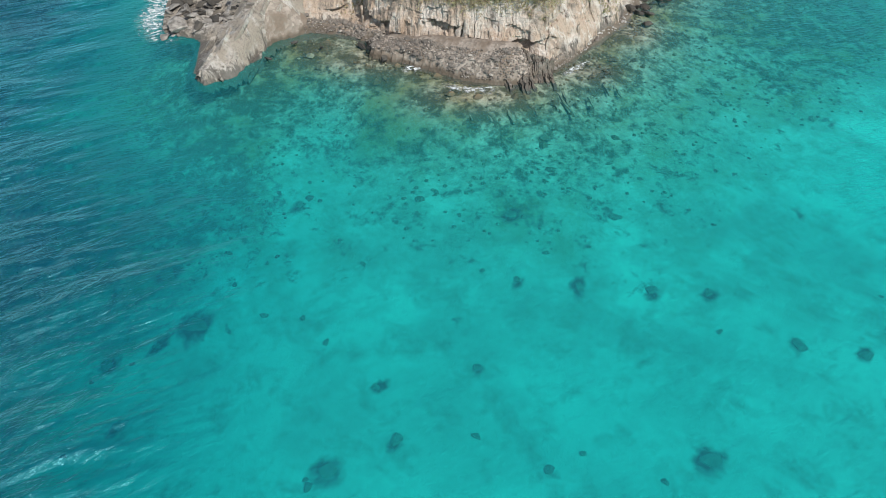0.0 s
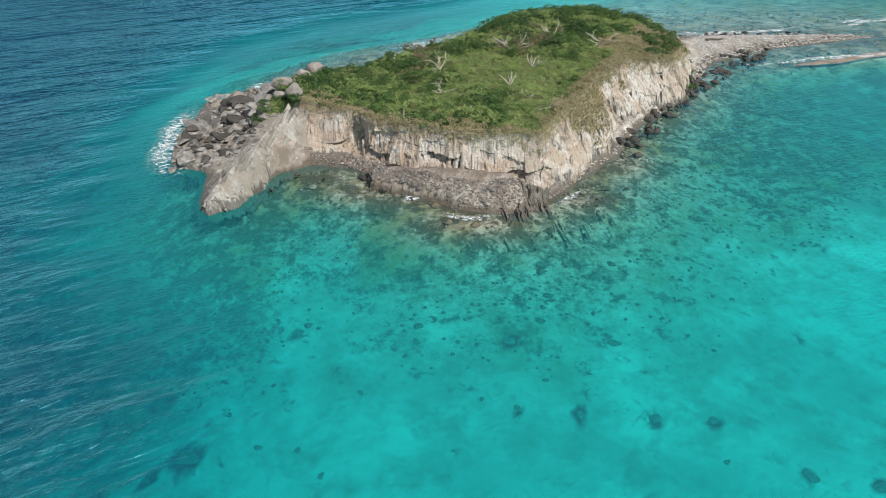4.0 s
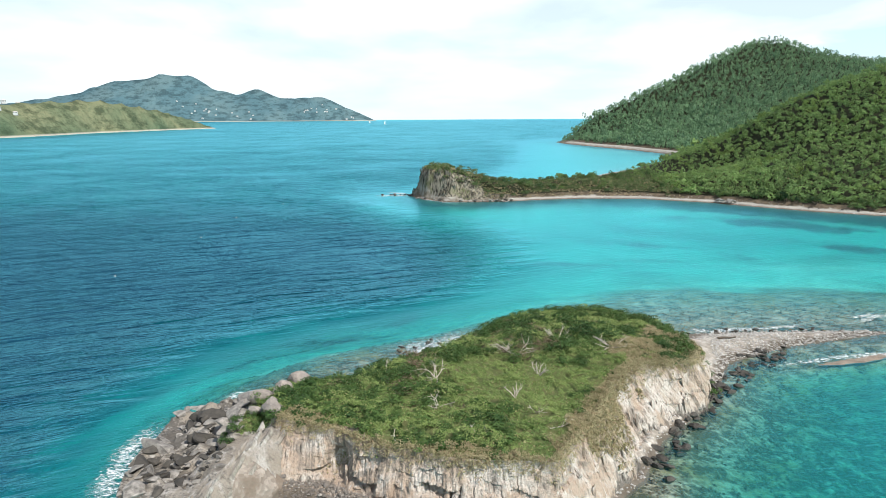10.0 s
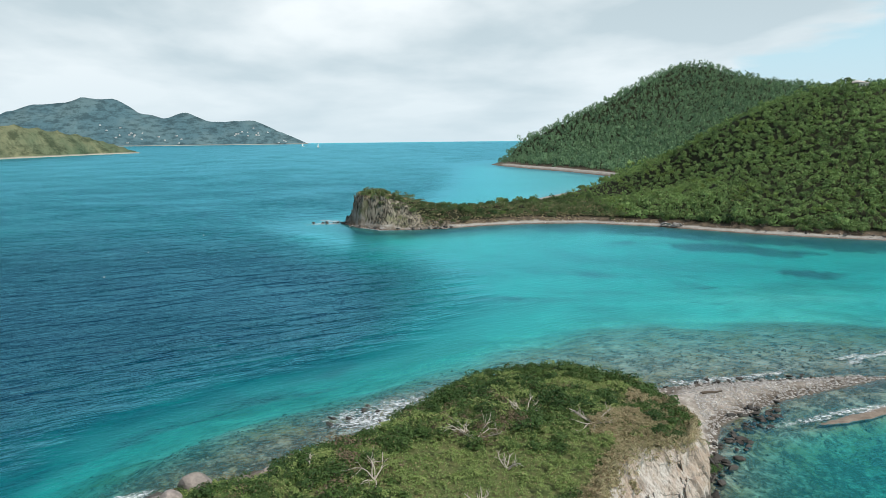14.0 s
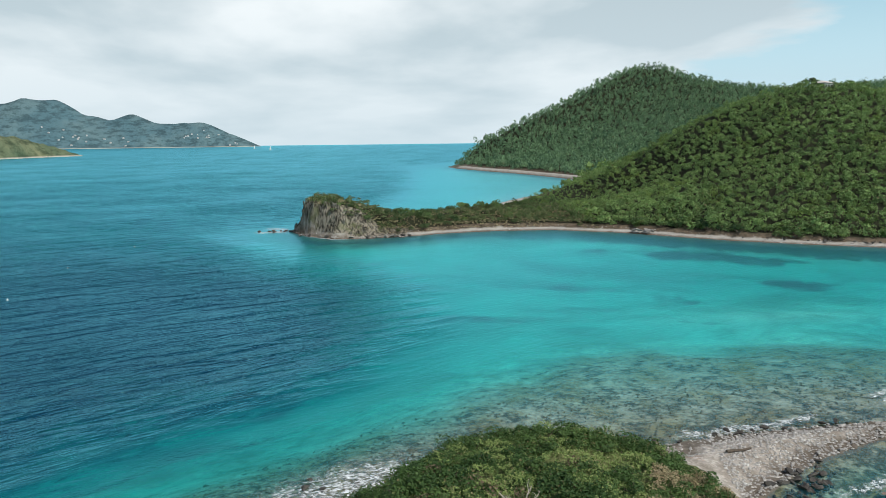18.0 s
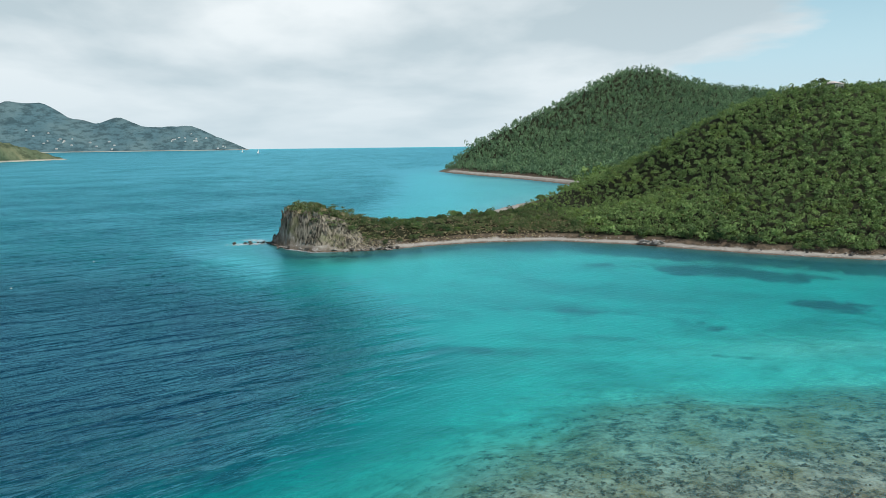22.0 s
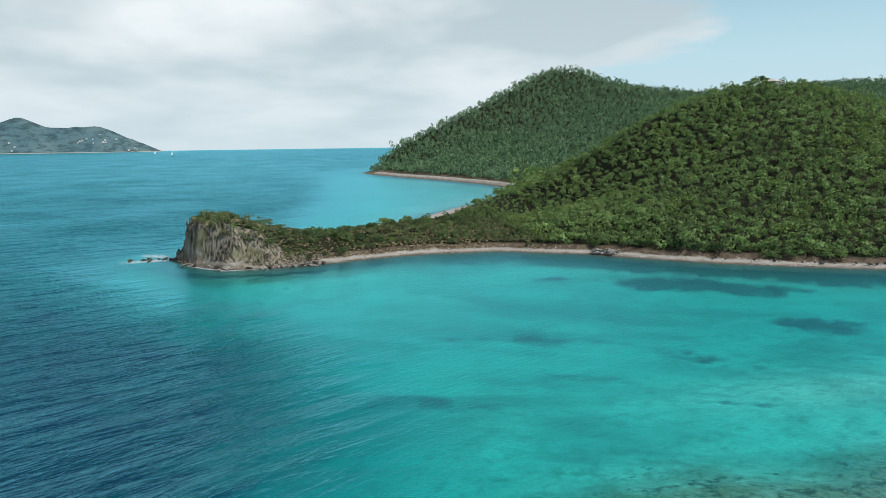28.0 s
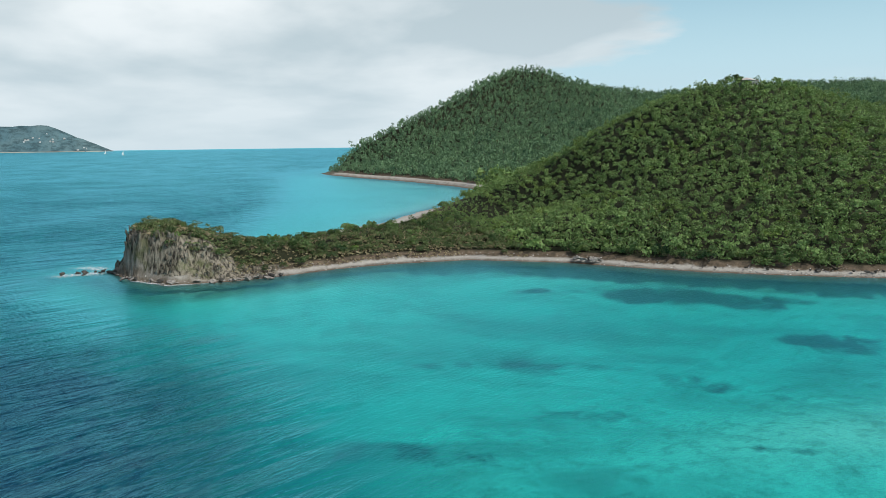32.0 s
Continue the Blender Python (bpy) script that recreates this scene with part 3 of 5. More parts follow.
HEADS = [(-15.6, 35.2, 1.24), (14.9, 36.4, 0.63), (-9.7, 45.3, 0.52), (13.5, 43.1, 0.6), (8.2, 39.7, 0.4), (10.1, 36.6, 0.5), (-0.8, 43.5, 0.42), (6.0, 43.1, 0.7), (-19.2, 45.4, 0.45), (-13.5, 38.4, 0.32), (-18.0, 34.0, 0.39), (-5.6, 23.6, 0.75), (-6.5, 22.7, 0.47), (2.6, 25.5, 0.39), (15.3, 23.8, 0.8), (6.5, 23.4, 0.48), (23.2, 31.7, 0.75), (27.0, 30.8, 0.6), (18.5, 32.8, 0.31), (5.9, 37.3, 0.38), (-3.2, 29.0, 0.41), (2.9, 30.3, 0.41), (-1.9, 25.3, 0.6), (-21.2, 33.2, 0.7), (-18.8, 28.1, 0.55), (18.7, 36.2, 0.48), (-18.6, 40.0, 0.9), (9.3, 50.8, 0.7), (8.9, 54.0, 0.44)]


def signed(x, y, outline):
    """Distance to a closed outline, above zero inside it."""
    d, _ = to_line(x, y, outline, True)
    return np.where(inside(x, y, outline), d, -d)


def sea_depth(x, y):
    """Depth, share of reef, and share of weed with painted darkening, of the sea floor."""
    di, _ = to_line(x, y, ISLET, True)
    dm, _ = to_line(x, y, COAST, True)
    near = np.minimum(di, dm)
    west, _ = to_line(x, y, DEEP)
    left = inside(x, y, [(-9000, -200)] + DEEP + [(7000, 9000), (-9000, 9000)])
    west = np.where(left, west, -west)
    shelf = 0.15 + (1.2 * (1 - np.exp(-np.maximum(di - 0.6, 0) / 4.0)) + 2.5 * (1 - np.exp(-((np.maximum(di - 2.5, 0) / 16) ** 1.5)))) * (1 - np.exp(-dm / 15))
    shelf = shelf + 0.7 * fbm(x, 1.6 * y, 34, 4, 33) * step(near, 10, 30) + 0.3 * fbm(x, y, 16, 4, 31) * step(near, 3, 12)
    drop = step(west + 5 * fbm(x, y, 26, 3, 35), -25, 19)
    depth = shelf + (8.0 - 5.2 * step(y, 165, 300) - 1.0 * step(y, 280, 900)) * drop + 3.0 * step(west, 6, 40) * (1 - 0.95 * step(y, 150, 330))
    depth = depth + 0.7 * step(60 - y, 0, 20)
    depth = depth * (1 - 0.6 * step(x - 15 - 0.14 * (y - 330), 0, 90) * step(y, 312, 335) * (1 - step(y, 640, 860)))
    left_reef = step(signed(x, y, LEFT_REEF) + 5 * fbm(x, y, 9, 3, 39), -9.0, 8.0)
    depth = depth * (1 - 0.25 * left_reef)
    flat_d = signed(x, y, REEF_FLAT) + 6.0 * fbm(x, y, 15, 4, 37)
    flats = step(flat_d, -11.0, 8.0)
    depth = depth * (1 - flats) + flats * np.minimum(depth, 0.2 + 1.1 * step(di, 1, 36))
    for cx, cy, rx, ry, much in ((-10.0, 63.8, 4.0, 2.2, 0.9), (-6.5, 61.0, 7.0, 3.0, 0.8), (4.0, 55.0, 5.6, 2.8, 0.93), (14.2, 59.0, 3.4, 2.2, 0.9), (19.5, 66.5, 2.6, 3.0, 0.8)):
        bare = np.exp(-(((x - cx) / rx) ** 2 + ((y - cy) / ry) ** 2))
        depth = depth * (1 - much * bare)
        flats = np.maximum(flats, bare)
    depth = depth - 2.0 * np.exp(-(((x - 80) / 36) ** 2 + ((y - 158 + 0.12 * (x - 80)) / 13) ** 2)) * (1 - flats)
    reef = np.maximum(1.05 - di / 15.0, 1.15 - dm / 12.0)
    reef = np.maximum(reef, 0.28 * step(flat_d, -13, 1) + 0.36 * flats)
    reef = np.maximum(reef, (0.82 - di / 36) * step(66 + 0.5 * np.maximum(x, 0) - y, 0, 5) * (1 - step(x, 40, 60)))
    reef = np.maximum(reef, 0.95 * left_reef)
    reef = np.maximum(reef, (1.15 - di / 24) * np.maximum(step(-x, 14, 22) * step(y, 60, 68), step(y - 0.45 * x, 84, 92) * (1 - step(x, 20, 30))))
    for (cx, cy), (rx, ry), turn, top in REEFS:
        u, v = (x - cx) * math.cos(turn) + (y - cy) * math.sin(turn), -(x - cx) * math.sin(turn) + (y - cy) * math.cos(turn)
        reef = np.maximum(reef, top - 0.5 * ((u / rx) ** 2 + (v / ry) ** 2))
    u, v = (x - 56.5) * 0.958 + (y - 97.9) * 0.287, -(x - 56.5) * 0.287 + (y - 97.9) * 0.958
    bar = np.exp(-((u / 12) ** 4) - (v / 1.3) ** 2)
    depth = depth * (1 - 0.8 * bar)
    weed = np.zeros(np.shape(x))
    for (cx, cy), (rx, ry), turn, top in WEED:
        u, v = (x - cx) * math.cos(turn) + (y - cy) * math.sin(turn), -(x - cx) * math.sin(turn) + (y - cy) * math.cos(turn)
        weed = np.maximum(weed, top - 0.6 * ((u / rx) ** 2 + (v / ry) ** 2))
    for cx, cy, r in HEADS:
        weed = np.maximum(weed, 1.25 * np.exp(-((x - cx) ** 2 + (y - cy) ** 2) / (1.6 * r * r)))
    # Weed along the beach, with the trees' dark reflection painted into it.
    weed = np.maximum(weed, 0.95 * np.exp(-(((dm - 5) / 6.5) ** 2)) * step(x, 30, 80) * (y < 300))
    # The deep floor is darkened through the same share.
    weed = np.maximum(weed, 0.6 * step(west, -8, 8) * (1 - left_reef))
    return np.maximum(depth, 0.1), np.clip(reef, 0, 1.2), np.clip(weed, 0, 1.2)


# ---- sea ----
ax, ay = axis(-4800, -48, 130, 4800, 1.0, 1.10), axis(-1500, 8, 246, 4900, 1.0, 1.07)
gx, gy = np.meshgrid(ax, ay)
depth, reef, weed = sea_depth(gx, gy)
floor_z = -depth - 0.05 + 0.35 * np.clip(reef, 0, 1) * fbm(gx, gy, 1.8, 3, 41)
me = mesh_of("sea_floor", np.stack([gx, gy, np.minimum(floor_z, -0.03)], -1).reshape(-1, 3), grid_faces(len(ax), len(ay)), [BED])
attribute(me, "reef", reef)
attribute(me, "weed", weed)
tagged(new("sea_floor", me), "pale sandy sea floor with dark reef patches", "sea floor", kind="structure")

ax, ay = axis(-4800, -60, 130, 4800, 1.5, 1.10), axis(-1500, 8, 246, 4900, 1.5, 1.07)
gx, gy = np.meshgrid(ax, ay)
depth = sea_depth(gx, gy)[0]
me = mesh_of("sea", np.stack([gx, gy, 0 * gx], -1).reshape(-1, 3), grid_faces(len(ax), len(ay)), [WATER])
attribute(me, "depth", depth)
sea = tagged(new("sea", me), "clear turquoise sea water turning deep blue", "sea", kind="structure")

# ---- land ----
ax, ay = axis(-14, -14, 200, 1240, 1.0, 1.03), axis(165, 196, 310, 1290, 1.0, 1.03)
gx, gy = np.meshgrid(ax, ay)
h, land, edge = land_height(gx, gy)
faces = grid_faces(len(ax), len(ay))
keep = land.ravel()[faces].any(1) | (edge.ravel()[faces].min(1) < 4)
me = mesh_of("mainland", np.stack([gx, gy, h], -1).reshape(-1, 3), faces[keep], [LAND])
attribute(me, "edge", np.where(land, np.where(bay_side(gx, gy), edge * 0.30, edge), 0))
attribute(me, "crag", (1 - step(gx, 22, 40)) * (1 - step(edge, 5.5, 9.0)) * step(edge, 0.4, 1.6) * step(310 - gy, 0, 8) + 1.0 * (gy > 790) * (edge < 16) * (gx < 175))
mainland = tagged(new("ground", me), "wooded tropical headland and hills with a narrow beach", "land", kind="structure")

ax, ay = np.arange(-28, 67, 0.33), np.arange(52, 116, 0.33)
gx, gy = np.meshgrid(ax, ay)
h, land, edge, rim, top_in, t_, spit = islet_height(gx, gy)
faces = grid_faces(len(ax), len(ay))
keep = land.ravel()[faces].any(1) | (edge.ravel()[faces].min(1) < 0.45)
ft, fs, fi = t_.ravel()[faces].mean(1), spit.ravel()[faces].mean(1), top_in.ravel()[faces].mean(1)
fr_ = rim.ravel()[faces].mean(1)
fx, fy = gx.ravel()[faces].mean(1), gy.ravel()[faces].mean(1)
kind = np.where((ft < 0.24) & (fx > -14.5), 1, 0)
kind = np.where(fi > 0.5, 2, kind)
kind = np.where((fi <= 0.5) & (fy - 0.45 * fx > 80) & (ft > 0.4), 2, kind)
kind = np.where((fs > 0.06) | ((kind == 2) & (fi < 0.5) & (h.ravel()[faces].mean(1) < 1.7) & (fx > 20)), 1, kind)
kind = np.where((kind == 0) & (fx < -11.5), 3, kind)
kind = np.where(((kind == 1) & (fx < 15)) | ((kind == 0) & (to_line(fx, fy, MOUND)[0] < 2.9)), 4, kind)
kind = np.where((fx < -16.6) & (fy > 64.5), 3, kind)
kind = np.where(np.hypot((fx + 6.7) / 2.1, (fy - 67.6) / 2.6) < 1, 0, kind)
me = mesh_of("islet", np.stack([gx, gy, h], -1).reshape(-1, 3), faces[keep], [CLIFF, PEBBLE, TURF, SLAB, GRAVEL], kind[keep])
islet = tagged(new("islet", me), "rocky islet with pale cliffs, a grassy top and a pebble spit", "islet", kind="structure")


# ---- builders of things ----
rng = np.random.default_rng(4)


def unit(v):
    return v / (np.linalg.norm(v, axis=-1, keepdims=True) + 1e-9)


def leaf_crown(seed, lobes, quads, size, tall=1.0, flat=0.0):
    """Leaf clumps as bent four-sided blades on several lobes, within about one metre. Returns verts and faces."""
    r = np.random.default_rng(seed)
    verts = []
    for _ in range(lobes):
        c = r.normal(0, 0.36, 3) * (1, 1, 0.7 * tall)
        rad = r.uniform(0.38, 0.62)
        d = unit(r.normal(0, 1, (quads, 3)))
        d[:, 2] = np.where(d[:, 2] < -0.35, -d[:, 2], d[:, 2])
        pos = c + d * rad * r.uniform(0.75, 1.12, (quads, 1)) * (1, 1, tall)
        nrm = unit(d * (1, 1, 0.8) + r.normal(0, 0.5, (quads, 3)) + (0, 0, 0.4 + flat))
        side = unit(np.cross(nrm, unit(r.normal(0, 1, (quads, 3)))))
        other = np.cross(nrm, side)
        s = size * r.uniform(0.6, 1.4, (quads, 1))
        a = r.uniform(0.5, 1.0, (quads, 1))
        verts.append(np.stack([pos - side * s, pos - other * s * a + nrm * s * 0.3, pos + side * s, pos + other * s * a + nrm * s * 0.3], 1).reshape(-1, 3))
    verts = np.concatenate(verts)
    return verts, np.arange(len(verts)).reshape(-1, 4)


def scatter(protos, xyz, scale, turn, stretch=None):
    """Many copies of the prototypes as one pair of arrays."""
    vs, fs, tones, base = [], [], [], 0
    pick = np.arange(len(xyz)) % len(protos)
    for k, (v, f) in enumerate(protos):
        at = np.nonzero(pick == k)[0]
        if not len(at):
            continue
        c, s_ = np.cos(turn[at])[:, None], np.sin(turn[at])[:, None]
        x, y, z = v[:, 0][None], v[:, 1][None], v[:, 2][None]
        sc = scale[at][:, None]
        st = 1.0 if stretch is None else stretch[at][:, None]
        out = np.stack([(x * c - y * s_) * sc, (x * s_ + y * c) * sc, z * sc * st], -1) + xyz[at][:, None, :]
        vs.append(out.reshape(-1, 3))
        fs.append((f[None] + (np.arange(len(at)) * len(v))[:, None, None] + base).reshape(-1, f.shape[1]))
        tones.append(np.repeat(lattice(xyz[at][:, 0] * 3.1, xyz[at][:, 1] * 2.7, 2), len(v)))
        base += len(at) * len(v)
    return np.concatenate(vs), np.concatenate(fs), np.concatenate(tones)


def tube(points, radii, sides=5):
    """A tapered tube along points. Returns verts and faces."""
    p = np.array(points, float)
    d = unit(np.gradient(p, axis=0))
    ref = np.array([0.3, 0.9, 0.2]) if abs(d[0][2]) > 0.8 else np.array([0, 0, 1.0])
    u = unit(np.cross(d, ref))
    w = np.cross(d, u)
    ang = np.linspace(0, 2 * np.pi, sides, endpoint=False)
    ring = p[:, None] + (u[:, None] * np.cos(ang)[None, :, None] + w[:, None] * np.sin(ang)[None, :, None]) * np.array(radii)[:, None, None]
    i = np.arange(len(p) * sides).reshape(len(p), sides)
    j = np.roll(i, -1, 1)
    return ring.reshape(-1, 3), np.stack([i[:-1], j[:-1], j[1:], i[1:]], -1).reshape(-1, 4)


def joined(pieces):
    vs, fs, base = [], [], 0
    for v, f in pieces:
        vs.append(v)
        fs.append(f + base)
        base += len(v)
    return np.concatenate(vs), np.concatenate(fs)


def limb(r, start, way, length, radius, bend=0.35, n_pts=6, droop=0.0):
    p, d, out = np.array(start, float), unit(np.array(way, float)), []
    for k in range(n_pts):
        out.append(p.copy())
        d = unit(d + r.normal(0, bend / 2, 3) + (0, 0, -droop))
        p = p + d * length / (n_pts - 1)
    return np.array(out), np.linspace(radius, radius * 0.28, n_pts)


def snag_mesh(seed, tall=2.4, lean=0.5, arms=6, thick=0.085, low=0.35):
    """A dead, bare, forked shrub."""
    r = np.random.default_rng(seed)
    pieces = []
    for _ in range(arms):
        a = r.uniform(0, 6.28)
        way = (math.cos(a) * lean, math.sin(a) * lean, r.uniform(low, 1.0))
        pts, rad = limb(r, (0, 0, -0.1), way, tall * r.uniform(0.6, 1.0), thick * r.uniform(0.6, 1), 0.45)
        pieces.append(tube(pts, rad))
        for _ in range(4):
            k = r.integers(2, 5)
            w = unit(pts[k] - pts[k - 1]) + r.normal(0, 0.6, 3)
            p2, r2 = limb(r, pts[k], w, tall * r.uniform(0.22, 0.45), rad[k] * 0.7, 0.5, 5)
            pieces.append(tube(p2, r2, 4))
    return joined(pieces)


def rock_mesh(name, seed, mat, squash=(1, 0.85, 0.7), cuts=9, near=0.45, far=0.82, fine=3):
    """A broken boulder: a fine ball cut back by chance planes, then roughened."""
    r = np.random.default_rng(seed)
    bm = bmesh.new()
    bmesh.ops.create_icosphere(bm, subdivisions=fine, radius=1.0)
    planes = [(Vector(unit(r.normal(0, 1, 3))), r.uniform(near, far)) for _ in range(cuts)]
    for v in bm.verts:
        for nrm, lim in planes:
            over = v.co.dot(nrm) - lim
            if over > 0:
                v.co -= nrm * over * 0.92
        v.co *= 1 + 0.07 * noise.noise(v.co * 2.3 + Vector((seed, 0, 0))) + 0.03 * noise.noise(v.co * 7)
        v.co = Vector((v.co.x * squash[0], v.co.y * squash[1], v.co.z * squash[2]))
    me = bpy.data.meshes.new(name)
    bm.to_mesh(me)
    bm.free()
    me.materials.append(mat)
    return me


def column_mesh(name, seed, mat):
    """One leaning rock rib: a long prism with five or six uneven sides and a broken top."""
    r = np.random.default_rng(seed)
    sides = int(r.integers(5, 7))
    ang = np.linspace(0, 6.283, sides, endpoint=False) + r.uniform(-0.25, 0.25, sides)
    rings = []
    for z, w in ((-0.15, 1.08), (0.3, 1.0), (0.7, 0.96), (0.95, 0.9), (0.98, 0.8)):
        rad = w * r.uniform(0.86, 1.12, sides)
        tilt = (0.16 * np.cos(ang + seed)) if z > 0.9 else 0
        rings.append(np.stack([np.cos(ang) * rad, np.sin(ang) * rad * 0.75, np.full(sides, z) + tilt], 1))
    v = np.concatenate(rings)
    i = np.arange(len(v)).reshape(len(rings), sides)
    j = np.roll(i, -1, 1)
    f = np.stack([i[:-1], j[:-1], j[1:], i[1:]], -1).reshape(-1, 4)
    v = np.concatenate([v, [[0, 0, 0.99]]])
    capf = np.stack([i[-1], j[-1], np.full(sides, len(v) - 1), np.full(sides, len(v) - 1)], -1)
    me = bpy.data.meshes.new(name)
    me.from_pydata(v.tolist(), [], f.tolist() + capf[:, :3].tolist())
    me.materials.append(mat)
    return me


def islet_z(x, y):
    return float(islet_height(np.array([x]), np.array([y]))[0][0])


def land_z(x, y):
    return float(land_height(np.array([x]), np.array([y]))[0][0])


# ---- islet: boulders, loose rocks and dead wood ----
BOULDERS = [rock_mesh("boulder", 20 + k, STONE) for k in range(5)]
JAGGED = [rock_mesh("boulder", 30 + k, PALE_STONE, (1.5, 0.85, 0.6), 10, 0.22, 0.6) for k in range(6)]
DARKS = [rock_mesh("shore_rock", 40 + k, DARK_STONE, (1.15, 0.75, 0.55), 9, 0.28, 0.65, 2) for k in range(6)]


def boulder(x, y, r, k, label, group, meshes=BOULDERS, name="boulder", sink=0.25, z=None):
    ob = new(name, meshes[k % len(meshes)])
    z = max(islet_z(x, y), -0.3) if z is None else z
    ob.matrix_basis = pose(x, y, z + r * 0.7 * (1 - sink) - 0.12 * r, 9 * math.sin(k * 2.1), 8 * math.cos(k * 1.3), 67 * k) @ Matrix.Diagonal((r, r, r, 1))
    return tagged(ob, label, "boulder" if name == "boulder" else "rock", group)


for k, (x, y, r) in enumerate([(-15.2, 77.6, 1.3), (-13.6, 79.2, 1.35), (-13.2, 74.2, 1.3), (-12.4, 82.6, 1.5), (-17.2, 79.6, 0.9), (-15.2, 75.3, 0.8)]):
    boulder(x, y, r, k, "rounded brown-grey boulder at the islet's grassy edge", "boulders on the islet's end")
r_ = np.random.default_rng(8)
for k in range(190):
    x, y = r_.uniform(-24.8, -16.4), r_.uniform(65.5, 86)
    boulder(x, y, r_.choice([0.35, 0.55, 0.85, 1.2, 1.6], p=[0.34, 0.3, 0.22, 0.1, 0.04]), k, "jagged boulder in a heap at the waterline", "boulders at the islet's end", DARKS if k % 5 in (0, 2) else JAGGED, sink=0.5)
for k in range(60):
    x = r_.uniform(30.5, 39.5)
    y = 84.5 + (x - 30.5) * 1.05 + r_.uniform(-1.6, 2.6)
    boulder(x, y, r_.uniform(0.3, 0.75), k, "black wet rock at the foot of the cliff", "black shore rocks", DARKS, "shore_rock")
for k in range(64):
    t = r_.uniform(0, 1)
    x, y = 40.3 + 7.5 * t + r_.normal(0, 0.7), 96.6 + 4.6 * t + r_.normal(0, 1.0)
    boulder(x, y, r_.uniform(0.25, 0.65), k, "black wet rock on the pebble spit", "black spit rocks", DARKS, "shore_rock")
for k in range(30):
    x = r_.uniform(27, 60)
    boulder(x, 109.6 + 0.01 * (x - 40) + r_.normal(0, 0.5), r_.uniform(0.2, 0.6), k, "black rock in the surf behind the spit", "black surf rocks", DARKS, "shore_rock", z=-0.05)
for k in range(16):
    boulder(r_.uniform(-3, 9), r_.uniform(101, 109.5), r_.uniform(0.3, 0.7), k, "dark rock awash in white surf", "rocks in the surf", DARKS, "shore_rock", z=-0.15)
for k in range(70):
    t = r_.uniform(0, 1)
    boulder(20.5 + 11 * t + r_.normal(0, 0.5), 70 + 16 * t + r_.normal(0, 0.8), r_.uniform(0.25, 0.85), k, "dark rock at the foot of the cliff", "dark cliff-foot rocks", DARKS, "shore_rock")
for k, (x, y, r) in enumerate([(-4.6, 62.0, 0.9), (-3.8, 60.9, 0.6), (-5.9, 63.4, 0.5), (-12.0, 64.0, 0.4), (-9.6, 63.2, 0.35), (-14.0, 61.0, 0.4)]):
    boulder(x, y, r, k, "dark rock in the shallow cove", "cove rocks", DARKS, "shore_rock", z=0.0)

# the block at the islet's front corner
prow = tagged(new("rock_outcrop"), "dark slabby rock outcrop jutting into the water", "outcrop")
prow.matrix_basis = pose(6.0, 57.2, -0.3)


def sheet_mesh(name, seed, mat):
    """One upright bed of rock: a thin sheet, one metre long and high, with a jagged top that falls to its front."""
    r = np.random.default_rng(seed)
    verts = []
    for u in np.linspace(0, 1, 8):
        top = max(0.06, (1 - u**1.5) * r.uniform(0.78, 1.12))
        a, b, off = 0.5 * r.uniform(0.7, 1.2), 0.5 * r.uniform(0.4, 1.0), r.normal(0, 0.12)
        verts += [(off - a, -u, -0.4), (off - b, -u, top), (off + b, -u, top * r.uniform(0.9, 1.0)), (off + a, -u, -0.4)]
    faces = [(4 * q + a, 4 * q + (a + 1) % 4, 4 * q + 4 + (a + 1) % 4, 4 * q + 4 + a) for q in range(7) for a in range(4)] + [(3, 2, 1, 0), (28, 29, 30, 31)]
    me = bpy.data.meshes.new(name)
    me.from_pydata(verts, [], faces)
    me.materials.append(mat)
    return me


PROW_SHEET = [sheet_mesh("rock_sheet", 300 + k, DARK_SLAB) for k in range(8)]
r_ = np.random.default_rng(15)
for k in range(110):
    x = r_.uniform(4.0, 10.4)
    back = 60.6 - 0.3 * (x - 4) - 0.4 * r_.random()
    front = 56.3 + 0.45 * abs(x - 7.6) + 0.9 * r_.random() ** 2
    tall = (2.15 - 0.22 * abs(x - 7.0)) * r_.uniform(0.9, 1.0)
    if k % 4 == 0:
        back, front, tall = front + 0.6, front - r_.uniform(0.4, 1.4), r_.uniform(0.3, 0.8)
    ob = part("rock_sheet", PROW_SHEET[k % 8], prow)
    ob.matrix_basis = pose(x - 6.0, back - 57.2, 0.0, 0, 5 + r_.uniform(-3, 3), 14 + r_.uniform(-4, 4)) @ Matrix.Diagonal((r_.uniform(0.2, 0.5), back - front, tall + 0.3, 1))

# beds of rock that run out under the water
ribs = tagged(new("rock_ribs"), "low brown rock ribs running out under the clear water", "rock ribs")
ribs.matrix_basis = pose(7.0, 55.0, -0.4)
RIB_ROCK = mat_stone("brown_rib_rock", (0.40, 0.33, 0.24), (0.20, 0.16, 0.115))
RIB_SHEET = [sheet_mesh("rock_sheet", 310 + k, RIB_ROCK) for k in range(6)]
for k in range(34):
    ob = part("rock_sheet", RIB_SHEET[k % 6], ribs)
    u = r_.uniform(-1, 1)
    ob.matrix_basis = pose(8.5 * u + 0.5, r_.uniform(-1.0, 3.0) - 0.4 + 2.6 * abs(u) ** 2, -0.22, 0, 8, 15 + r_.uniform(-7, 7)) @ Matrix.Diagonal((r_.uniform(0.1, 0.28), r_.uniform(0.8, 2.6), r_.uniform(0.08, 0.3), 1))

